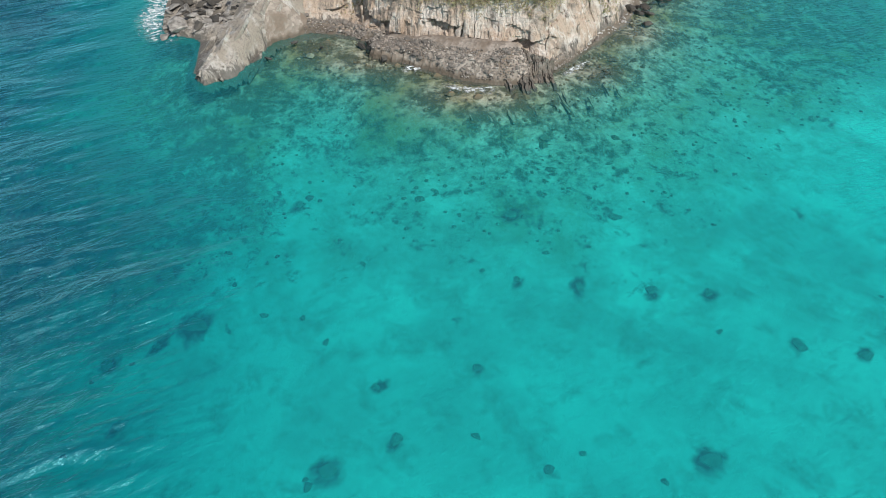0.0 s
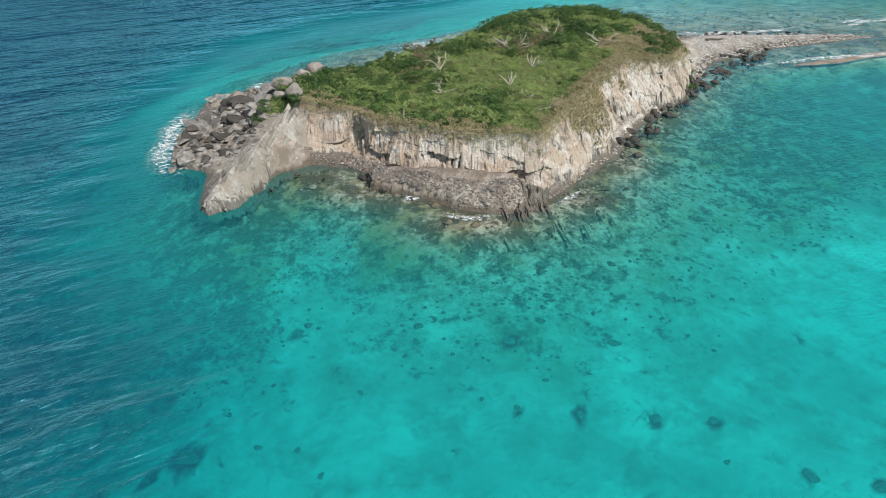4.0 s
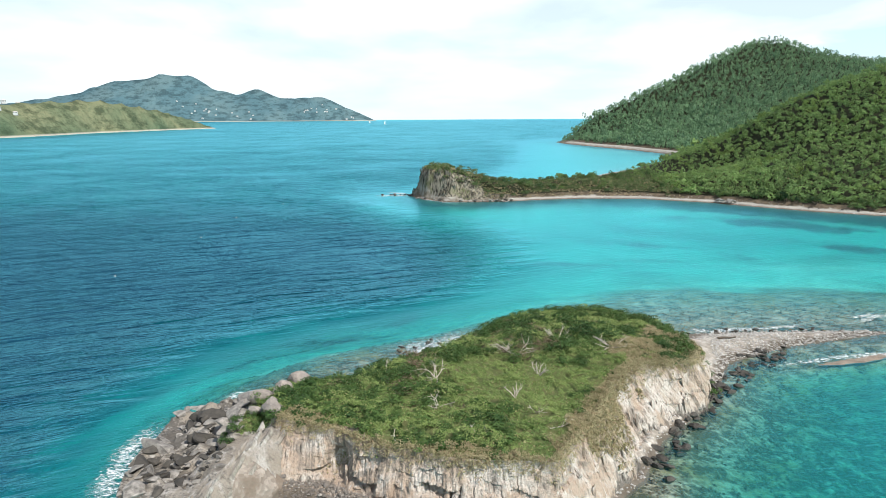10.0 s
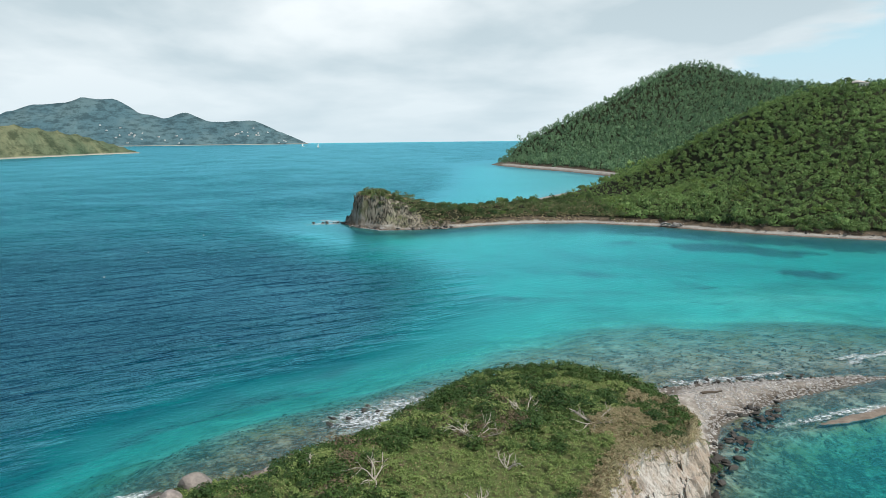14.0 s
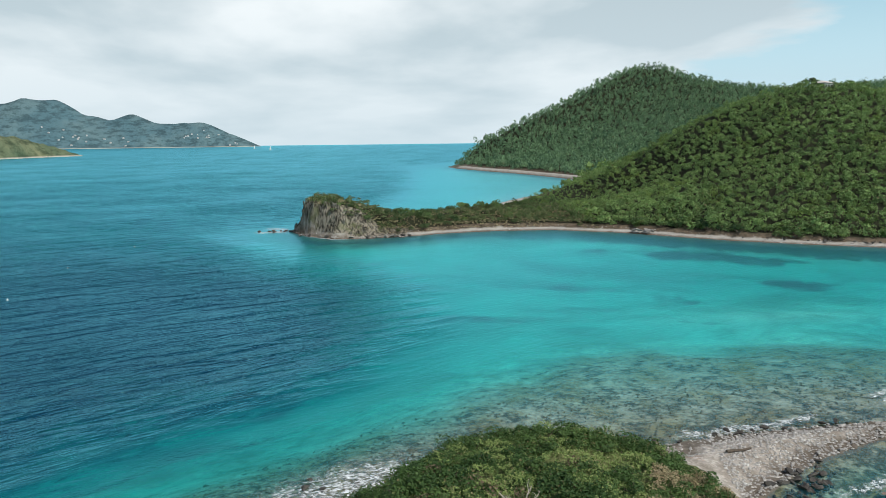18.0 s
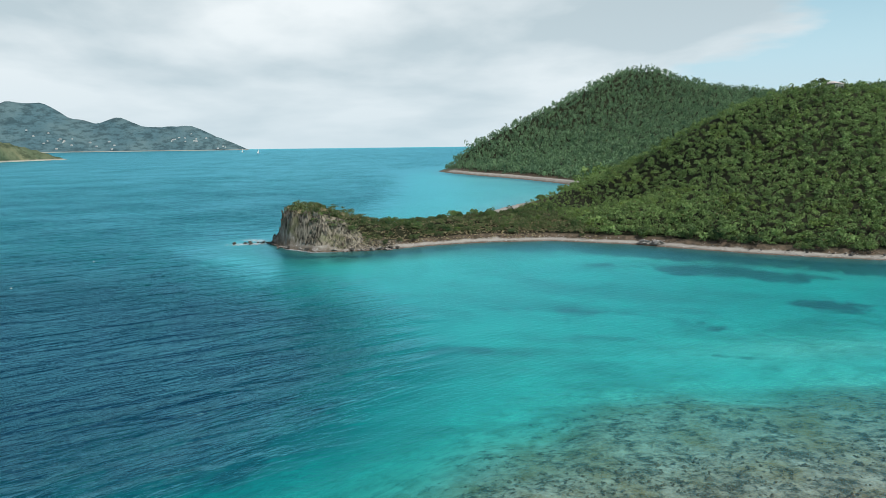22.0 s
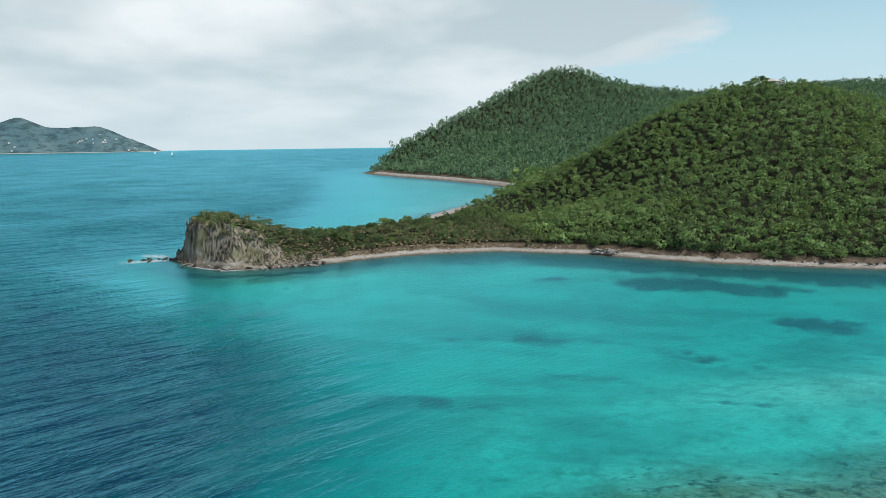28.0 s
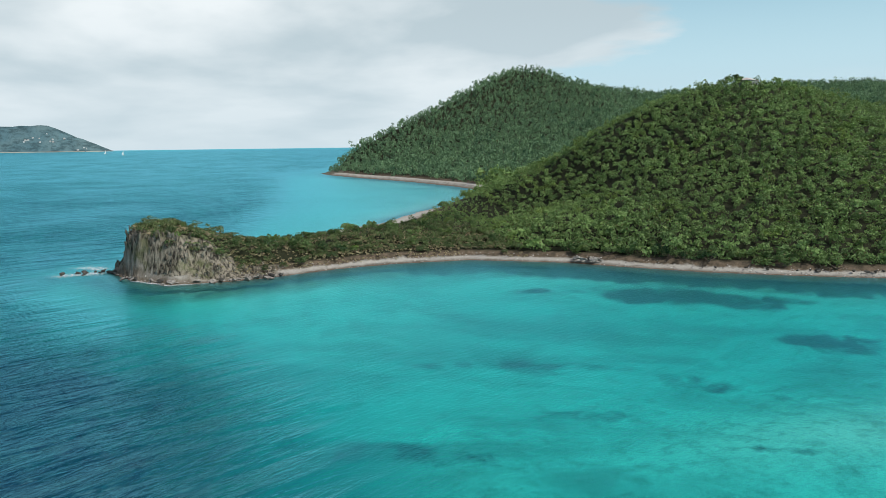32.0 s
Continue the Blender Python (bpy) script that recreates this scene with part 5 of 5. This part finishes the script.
drape = (vs_ > 0.25) & (fbm(us * 90, vs_ * 5, 6.0, 3, 95) + 0.9 * (vs_ - 0.75) + 0.35 * (us - 0.6) > 0.02)
pts = pts[drape] + 0.05 * np.concatenate([outs[drape], 0 * outs[drape][:, :1]], 1)
v, f, tone = scatter([leaf_crown(490 + k, 2, 5, 0.2, 1.1, 0.0) for k in range(5)], pts, r_.uniform(0.18, 0.42, len(pts)), r_.uniform(0, 6.3, len(pts)))
me = mesh_of("draped_grass", v, f, [STRAW], smooth=False)
attribute(me, "tone", tone)
tagged(new("draped_grass", me), "dry brown grass draped over the upper cliff", "grass", kind="stuff")
RIBS = [column_mesh("rock_column", 500 + k, CLIFF) for k in range(8)]
r_ = np.random.default_rng(44)
us, vs_ = r_.uniform(0.02, 0.98, 120), r_.uniform(0.0, 0.5, 120)
pts, outs = face_at(us, vs_)
for made, (q_, o_) in enumerate(zip(pts, outs)):
    ob = part("rock_column", RIBS[made % 8], islet)
    w = r_.uniform(0.10, 0.24)
    tall = r_.uniform(0.7, 1.7)
    turn = math.degrees(math.atan2(o_[1], o_[0])) + 90
    ob.matrix_basis = pose(q_[0] - o_[0] * 0.05, q_[1] - o_[1] * 0.05, q_[2] - 0.4, 0, 0, turn) @ pose(0, 0, 0, r_.uniform(-22, -8), r_.uniform(-5, 5), 0) @ Matrix.Diagonal((w * 1.3, w, tall, 1))
HEAD_RIBS = [column_mesh("rock_column", 520 + k, GREY_CLIFF) for k in range(6)]
xs, ys = r_.uniform(-5, 34, 6000), r_.uniform(265, 295, 6000)
hh, land, edge = land_height(xs, ys)
ok = land & (edge > 1.2) & (edge < 6.5) & (hh > 1.0) & (hh < 10.5) & (ys < 276 + np.maximum(0, 14 - xs) * 1.6)
for made, (x, y, z) in enumerate(list(zip(xs[ok], ys[ok], hh[ok]))[:130]):
    ob = part("rock_column", HEAD_RIBS[made % 6], mainland)
    w, tall = r_.uniform(0.15, 0.45), r_.uniform(0.7, 3.0)
    ob.matrix_basis = pose(x, y, z - tall * 0.7, r_.uniform(2, 12), r_.uniform(-8, 8), r_.uniform(-30, 30)) @ Matrix.Diagonal((w, w, tall, 1))

# ---- stones in the shallows ----
def pebble_proto(seed):
    r = np.random.default_rng(seed)
    v = np.array([(0.9, 0, 0), (0.3, 0.8, 0.1), (-0.7, 0.6, 0), (-0.9, -0.3, 0.1), (-0.1, -0.9, 0), (0.6, -0.6, 0.1), (0.1, 0.1, 0.6), (0.0, 0.0, -0.4)]) * r.uniform(0.75, 1.25, (8, 3))
    ring = [0, 1, 2, 3, 4, 5]
    return v, np.array([(a, b, 6) for a, b in zip(ring, ring[1:] + ring[:1])] + [(b, a, 7) for a, b in zip(ring, ring[1:] + ring[:1])])


STONES = [pebble_proto(600 + k) for k in range(8)]


def stones(name, xs, ys, zs, size, mat, label, seed):
    r = np.random.default_rng(seed)
    v, f, tone = scatter(STONES, np.stack([xs, ys, zs], 1), size, r.uniform(0, 6.3, len(xs)))
    return tagged(new(name, mesh_of(name, v, f, [mat], smooth=False)), label, "stones", kind="stuff")


RUBBLE = mat_leaf("reef_rubble", (0.07, 0.06, 0.04), (0.25, 0.20, 0.13), (0.4, 0.34, 0.24), 0.1, 0.95)
SHINGLE = mat_leaf("pale_shingle", (0.25, 0.24, 0.22), (0.47, 0.45, 0.415), (0.62, 0.60, 0.56), 0.15, 0.9)
xs, ys = rng.uniform(-34, 75, 90000), rng.uniform(40, 126, 90000)
depth, reef, weed = sea_depth(xs, ys)
ok = ~inside(xs, ys, ISLET) & (rng.random(90000) < np.clip(reef - 0.25, 0, 1) ** 1.3)
xs, ys, depth = xs[ok][:9500], ys[ok][:9500], depth[ok][:9500]
stones("reef_rubble", xs, ys, -depth - 0.02, rng.uniform(0.07, 0.24, len(xs)) * np.where(rng.random(len(xs)) < 0.05, 2.2, 1), RUBBLE, "brown rubble and coral on the shallow reef", 5)
xs, ys = rng.uniform(-16, 66, 60000), rng.uniform(56, 114, 60000)
h, land, edge, rim, top_in, t_, spit = islet_height(xs, ys)
ok = land & ~top_in & ((spit > 0.5) | ((t_ < 0.3) & (rng.random(60000) < 0.35) & (xs > 14)))
xs, ys, h = xs[ok][:9000], ys[ok][:9000], h[ok][:9000]
stones("shingle", xs, ys, h + 0.02, rng.uniform(0.06, 0.22, len(xs)), SHINGLE, "pale loose shingle on the spit and ledges", 6)
xs, ys = rng.uniform(-11.5, 16, 40000), rng.uniform(56, 71, 40000)
h, land, edge, rim, top_in, t_, spit = islet_height(xs, ys)
ok = land & ~top_in & (t_ < 0.42)
xs, ys, h = xs[ok][:3600], ys[ok][:3600], h[ok][:3600]
stones("apron_gravel", xs, ys, h + 0.02, rng.uniform(0.04, 0.13, len(xs)) * np.where(rng.random(len(xs)) < 0.04, 2.5, 1), mat_leaf("apron_stones", (0.13, 0.115, 0.10), (0.34, 0.30, 0.26), (0.42, 0.38, 0.33), 0.1, 0.95), "brown-grey gravel and broken rock below the cliff", 8)
xs, ys = rng.uniform(-6, 190, 50000), rng.uniform(195, 295, 50000)
h, land, edge = land_height(xs, ys)
ok = land & (edge < 5.0) & (h < 1.3) & (rng.random(50000) < 0.5)
xs, ys, h = xs[ok][:2300], ys[ok][:2300], h[ok][:2300]
stones("shore_stones", xs, ys, h + 0.03, rng.uniform(0.08, 0.3, len(xs)), SHINGLE, "pale stones strewn along the narrow beach", 7)

# coral heads on the sand
CORAL = [rock_mesh("coral_head", 700 + k, CORALLINE, (0.85, 0.7, 0.22), 12) for k in range(4)]
heads = list(HEADS)
r_ = np.random.default_rng(71)
for _ in range(34):
    heads.append((r_.uniform(-24, 38), r_.uniform(18, 50), r_.uniform(0.18, 0.4)))
for k, (x, y, r) in enumerate(heads):
    d0 = float(sea_depth(np.array([x]), np.array([y]))[0][0])
    ob = new("coral_head", CORAL[k % 4])
    ob.matrix_basis = pose(x, y, -d0 + 0.05 * r, 0, 0, 53 * k) @ Matrix.Diagonal((r, r, r, 1))
    tagged(ob, "dark coral head on pale sand under water", "coral", "coral heads")


# ---- foam ----
def foam(name, lines, label, seed):
    """Lacy foam: thin lifted ribbons, broken into shreds by their material."""
    pieces, core = [], []
    for pts, width, _ in lines:
        pts = np.array(pts, float)
        cut = np.concatenate([[0], np.cumsum(np.hypot(*np.diff(pts, axis=0).T))])
        n_u, n_v = max(8, int(cut[-1] / 0.5)), 9
        u = np.linspace(0, cut[-1], n_u)
        mid = np.stack([np.interp(u, cut, pts[:, c]) for c in (0, 1)], 1)
        across = unit(np.gradient(mid, axis=0)) @ np.array([[0, 1], [-1, 0]])
        mid = mid + across * (0.9 * fbm(mid[:, 0], mid[:, 1], 3.0, 3, seed))[:, None] * min(1, 2 * width)
        side = np.linspace(-1, 1, n_v)
        xy = mid[:, None] + across[:, None] * (side * width * 2.3)[None, :, None]
        z = 0.07 + 0.05 * fbm(xy[..., 0], xy[..., 1], 1.0, 2, seed)
        v = np.concatenate([xy, z[..., None]], -1).reshape(-1, 3)
        pieces.append((v, grid_faces(n_v, n_u)))
        core.append(((1 - side**2)[None] * np.minimum(1, 4 * np.minimum(np.arange(n_u), n_u - 1 - np.arange(n_u)) / n_u)[:, None]).ravel())
    me = mesh_of(name, *joined(pieces), [FOAM])
    attribute(me, "core", np.concatenate(core))
    return tagged(new(name, me), label, "foam", kind="stuff")


foam("surf", [
    ([(-2.5, 99.0), (0.6, 103.2), (4.0, 105.8), (8.4, 107.6), (12.5, 108.2)], 2.3, 2600),
    ([(22.0, 112.6), (25.0, 113.8), (29.0, 113.6)], 0.8, 260),
    ([(36.0, 109.8), (40.0, 110.2), (45.0, 110.6), (50.0, 110.4)], 0.55, 700),
    ([(46.0, 110.4), (51.0, 111.2), (56.0, 113.0)], 0.4, 700),
    ([(62.0, 113.0), (68.0, 116.0), (79.0, 120.6)], 0.4, 520),
    ([(64.0, 116.0), (70.0, 117.6)], 0.35, 200),
    ([(41.0, 95.4), (46.0, 96.6), (52.0, 98.0), (58.0, 98.9), (66.0, 100.6), (74.0, 103.5)], 0.4, 520),
    ([(-25.4, 82.5), (-26.6, 78.0), (-26.8, 71.0), (-25.0, 65.8), (-22.0, 64.2)], 0.8, 420),
    ([(-23.4, 66.6), (-22.0, 69.5), (-23.0, 72.0)], 0.6, 200),
    ([(1.0, 56.4), (3.6, 55.6), (6.0, 55.8)], 0.28, 100),
    ([(-2.2, 60.0), (-0.4, 59.2)], 0.4, 100),
    ([(11.0, 58.4), (14.5, 60.6)], 0.25, 100),
    ([(-22.0, 87.0), (-17.0, 90.5)], 0.5, 350),
    ([(-5.5, 287.0), (-9.0, 290.0), (-14.5, 290.0), (-19.0, 288.5)], 1.5, 420),
    ([(-6.0, 293.0), (-10.0, 298.0), (-14.0, 303.0)], 1.4, 200),
    ([(-3.0, 281.0), (2.0, 274.0), (8.0, 267.6), (18.0, 265.8)], 0.5, 200),
], "white lacy surf foam on the water", 9)

# ---- reef off the headland's tip, rocks on the shore ----
r_ = np.random.default_rng(81)
for k in range(14):
    boulder(r_.uniform(-16, -4), 290.5 + r_.normal(0, 1.2), r_.uniform(0.4, 1.0), k, "dark rock awash off the headland's tip", "rocks off the headland", DARKS, "shore_rock", z=-0.1)
for k in range(110):
    x, y = r_.uniform(-5, 32), 0
    y = float(np.interp(x, [-5, 0, 8, 20, 28], [289, 277, 268.6, 266.8, 268])) + r_.normal(0.6, 1.1)
    boulder(x, y, r_.choice([0.25, 0.4, 0.6, 0.95]), k, "fallen grey rock below the headland cliff", "rocks below the headland", DARKS if k % 3 == 0 else JAGGED, "shore_rock", z=0.1)
for k in range(12):
    boulder(105.5 + r_.normal(0, 2.2), 257.0 + r_.normal(0, 1.6), r_.uniform(0.5, 1.2), k, "pale rock outcrop at the back of the beach", "beach outcrop", JAGGED, z=0.7)
for k in range(24):
    t = r_.uniform(0, 1)
    boulder(112 + 60 * t, float(np.interp(112 + 60 * t, [108, 121, 135, 151, 185], [252, 239, 228, 218, 201])) + r_.normal(0, 0.7), r_.uniform(0.3, 0.8), k, "dark rock on the narrow beach", "rocks on the beach", DARKS, "shore_rock", z=0.7)

# ---- mooring buoys ----
for x, y in ((-59.5, 150.5), (-56.5, 195.5), (-56.7, 231.5), (-49.0, 265.5)):
    bm = bmesh.new()
    bmesh.ops.create_uvsphere(bm, u_segments=14, v_segments=9, radius=0.17)
    me = bpy.data.meshes.new("float")
    bm.to_mesh(me)
    bm.free()
    me.materials.append(WHITE)
    buoy = tagged(new("mooring_buoy"), "white round mooring buoy floating on the sea", "buoy", "mooring buoys")
    buoy.matrix_basis = pose(x, y, 0.1)
    part("float", me, buoy)
    part("rod", mesh_of("rod", *tube([(0, 0, 0.12), (0, 0, 0.32)], [0.035, 0.03], 6), [WHITE]), buoy)


# ---- houses ----
def box(w, d, hgt, x=0, y=0, z=0):
    v = np.array([(a * w / 2 + x, b * d / 2 + y, c * hgt + z) for c in (0, 1) for a, b in ((-1, -1), (1, -1), (1, 1), (-1, 1))])
    return v, np.array([(3, 2, 1, 0), (4, 5, 6, 7), (0, 1, 5, 4), (1, 2, 6, 5), (2, 3, 7, 6), (3, 0, 4, 7)])


def house(x, y, z, w, d, hgt, turn, label, group="", mat=None):
    top = tagged(new("house"), label, "house", group)
    top.matrix_basis = pose(x, y, z, 0, 0, turn)
    part("wall", mesh_of("wall", *box(w, d, hgt + 3, z=-3), [mat or WHITE], smooth=False), top)
    rv = np.array([(-w / 2 - 0.4, -d / 2 - 0.4, hgt), (w / 2 + 0.4, -d / 2 - 0.4, hgt), (w / 2 + 0.4, d / 2 + 0.4, hgt), (-w / 2 - 0.4, d / 2 + 0.4, hgt), (-w / 4, 0, hgt + d * 0.22), (w / 4, 0, hgt + d * 0.22)])
    me = bpy.data.meshes.new("roof")
    me.from_pydata(rv.tolist(), [], [(0, 1, 5, 4), (2, 3, 4, 5), (1, 2, 5), (3, 0, 4), (3, 2, 1, 0)])
    me.materials.append(ROOF)
    part("roof", me, top)
    for k in range(3):
        part("window", mesh_of("window", *box(w * 0.16, 0.1, hgt * 0.4, (k - 1) * w * 0.3, -d / 2 - 0.03, hgt * 0.3), [GLASS], smooth=False), top)
    return top


house(226.5, 339.0, land_z(226.5, 339.0) - 0.4, 7.5, 5.0, 2.8, 25, "grey-green hilltop house half hidden by trees", mat=mat_plain("grey_green_render", (0.26, 0.30, 0.26)))
for k, (x, y, rr) in enumerate([(224.0, 342.5, 2.7), (231.5, 340.0, 2.0), (221.0, 338.0, 1.9)]):
    top = new("tree")
    top.matrix_basis = pose(x, y, land_z(x, y) + 1.45 * rr, 0, 0, 40 * k) @ Matrix.Diagonal((rr * 0.8, rr * 0.8, rr, 1))
    part("trunk", TRUNKS[k], top)
    part("crown", TREE_CROWNS[k], top)
    tagged(top, "taller dark-green tree beside the hilltop house", "tree", "trees at the hilltop house")


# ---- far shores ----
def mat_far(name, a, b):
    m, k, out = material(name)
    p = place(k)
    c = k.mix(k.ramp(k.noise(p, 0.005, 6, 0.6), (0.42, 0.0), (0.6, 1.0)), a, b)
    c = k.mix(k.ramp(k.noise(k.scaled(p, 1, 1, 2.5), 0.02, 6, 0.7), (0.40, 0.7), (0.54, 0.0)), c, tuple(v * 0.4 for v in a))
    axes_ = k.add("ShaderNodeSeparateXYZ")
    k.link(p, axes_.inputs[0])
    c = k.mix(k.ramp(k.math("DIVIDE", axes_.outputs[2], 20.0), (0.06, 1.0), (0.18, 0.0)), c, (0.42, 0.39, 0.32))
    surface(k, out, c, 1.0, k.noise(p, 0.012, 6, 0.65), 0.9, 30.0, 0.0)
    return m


# Foliage colour lifted paler here to stand in for haze.
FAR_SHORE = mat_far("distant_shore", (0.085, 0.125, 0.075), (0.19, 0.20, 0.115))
# Air haze over the ridge is painted in as a blue-green base colour.
FAR_RIDGE = mat_far("haze_tinted_ridge", (0.08, 0.145, 0.165), (0.11, 0.175, 0.185))
# White render greyed down, so distance haze sits in its colour.
DULL_WHITE = mat_plain("haze_dulled_white_render", (0.5, 0.51, 0.5))


def far_land(name, coast, ridge, step_, mat, label, power, rough):
    xs, ys = [p[0] for p in coast], [p[1] for p in coast]
    gx, gy = np.meshgrid(np.arange(min(xs) - step_, max(xs) + step_, step_), np.arange(min(ys) - step_, max(ys) + step_, step_))
    edge, _ = to_line(gx, gy, coast, True)
    land = inside(gx, gy, coast)
    d, hr = to_line(gx, gy, ridge)
    h = hr * (edge / (edge + d + 1e-6)) ** power + rough * fbm(gx, gy, 120, 5, 61) * np.minimum(edge / 80, 1)
    h = np.where(land, np.maximum(h, 1.0), -2.0)
    faces = grid_faces(gx.shape[1], gx.shape[0])
    keep = land.ravel()[faces].any(1)
    tagged(new(name, mesh_of(name, np.stack([gx, gy, h], -1).reshape(-1, 3), faces[keep], [mat])), label, "distant land", kind="structure")
    return coast, ridge, power


def far_z(x, y, shape):
    coast, ridge, power = shape
    edge, _ = to_line(np.array([x]), np.array([y]), coast, True)
    d, hr = to_line(np.array([x]), np.array([y]), ridge)
    return float((hr * (edge / (edge + d)) ** power)[0])


SHORE = far_land("backdrop_shore", [(-640, 900), (-628, 1155), (-620, 1434), (-575, 1690), (-521, 1868), (-600, 1990), (-950, 2050), (-1400, 1500), (-1300, 900)], [(-900, 900, 60), (-760, 1130, 84), (-700, 1180, 60), (-690, 1260, 54), (-650, 1480, 66), (-600, 1700, 46), (-560, 1800, 24), (-532, 1855, 6)], 14, FAR_SHORE, "green shore across the strait, paled in colour for haze", 0.7, 5)
RIDGE = far_land("backdrop_ridge", [(-282, 4300), (-330, 4262), (-520, 4190), (-900, 4120), (-1300, 4020), (-2000, 3900), (-3000, 3700), (-3000, 4600), (-700, 4560), (-330, 4350)], [(-285, 4302, 5), (-423, 4300, 66), (-500, 4300, 104), (-581, 4300, 131), (-640, 4300, 134), (-738, 4300, 124), (-922, 4300, 170), (-1075, 4290, 163), (-1339, 4270, 248), (-1486, 4250, 260), (-1600, 4240, 240), (-1720, 4220, 224), (-2041, 4200, 130), (-2300, 4150, 110), (-3000, 4100, 160)], 26, FAR_RIDGE, "mountain ridge across the strait, haze painted in as blue-grey", 0.8, 24)
r_ = np.random.default_rng(90)
for k in range(16):
    x, y = -640 - r_.uniform(8, 120), r_.uniform(1060, 1330)
    house(x, y, far_z(x, y, SHORE) + 1.5, r_.uniform(5, 9), 6, 2.6, r_.uniform(20, 70), "small white house on the far shore", "houses on the far shore", DULL_WHITE)
for k in range(32):
    c = ((-520, 4215), (-640, 4225), (-980, 4130), (-1250, 4100), (-1150, 4070))[k % 5]
    x, y = c[0] + r_.normal(0, 75), c[1] + r_.normal(0, 20)
    house(x, y, far_z(x, y, RIDGE) + 3, r_.uniform(6, 12), 7, 2.6, r_.uniform(-20, 20), "tiny white house on the distant ridge", "houses on the distant ridge", DULL_WHITE)

# ---- sailing boats ----
for x, y in ((-210.0, 2900.0), (-130.0, 2500.0)):
    boat = tagged(new("sailing_boat"), "tiny white sailing boat on the horizon", "boat", "sailing boats")
    boat.matrix_basis = pose(x, y, 0, 0, 0, 30)
    hull = np.array([(-6, 0, 1.2), (-5, -1.6, 1.2), (3, -1.7, 1.2), (7, 0, 1.5), (3, 1.7, 1.2), (-5, 1.6, 1.2), (-5, 0, -0.4), (4, 0, -0.4)])
    me = bpy.data.meshes.new("hull")
    me.from_pydata(hull.tolist(), [], [(0, 1, 2, 3, 4, 5), (1, 0, 6), (0, 5, 6), (2, 1, 6, 7), (3, 2, 7), (4, 3, 7), (5, 4, 7, 6)])
    me.materials.append(WHITE)
    part("hull", me, boat)
    part("mast", mesh_of("mast", *tube([(0, 0, 1), (0, 0, 15)], [0.15, 0.08], 6), [WHITE]), boat)
    sv = [(0, 0.1, 2.5), (-5.5, 0.5, 2.6), (-2.4, 0.7, 8), (0, 0.1, 14.5), (0, -0.05, 2.5), (-5.5, 0.35, 2.6), (-2.4, 0.55, 8), (0, -0.05, 14.5)]
    me = bpy.data.meshes.new("sail")
    me.from_pydata(sv, [], [(0, 1, 2, 3), (7, 6, 5, 4), (0, 4, 5, 1), (1, 5, 6, 2), (2, 6, 7, 3), (3, 7, 4, 0)])
    me.materials.append(WHITE)
    part("sail", me, boat)
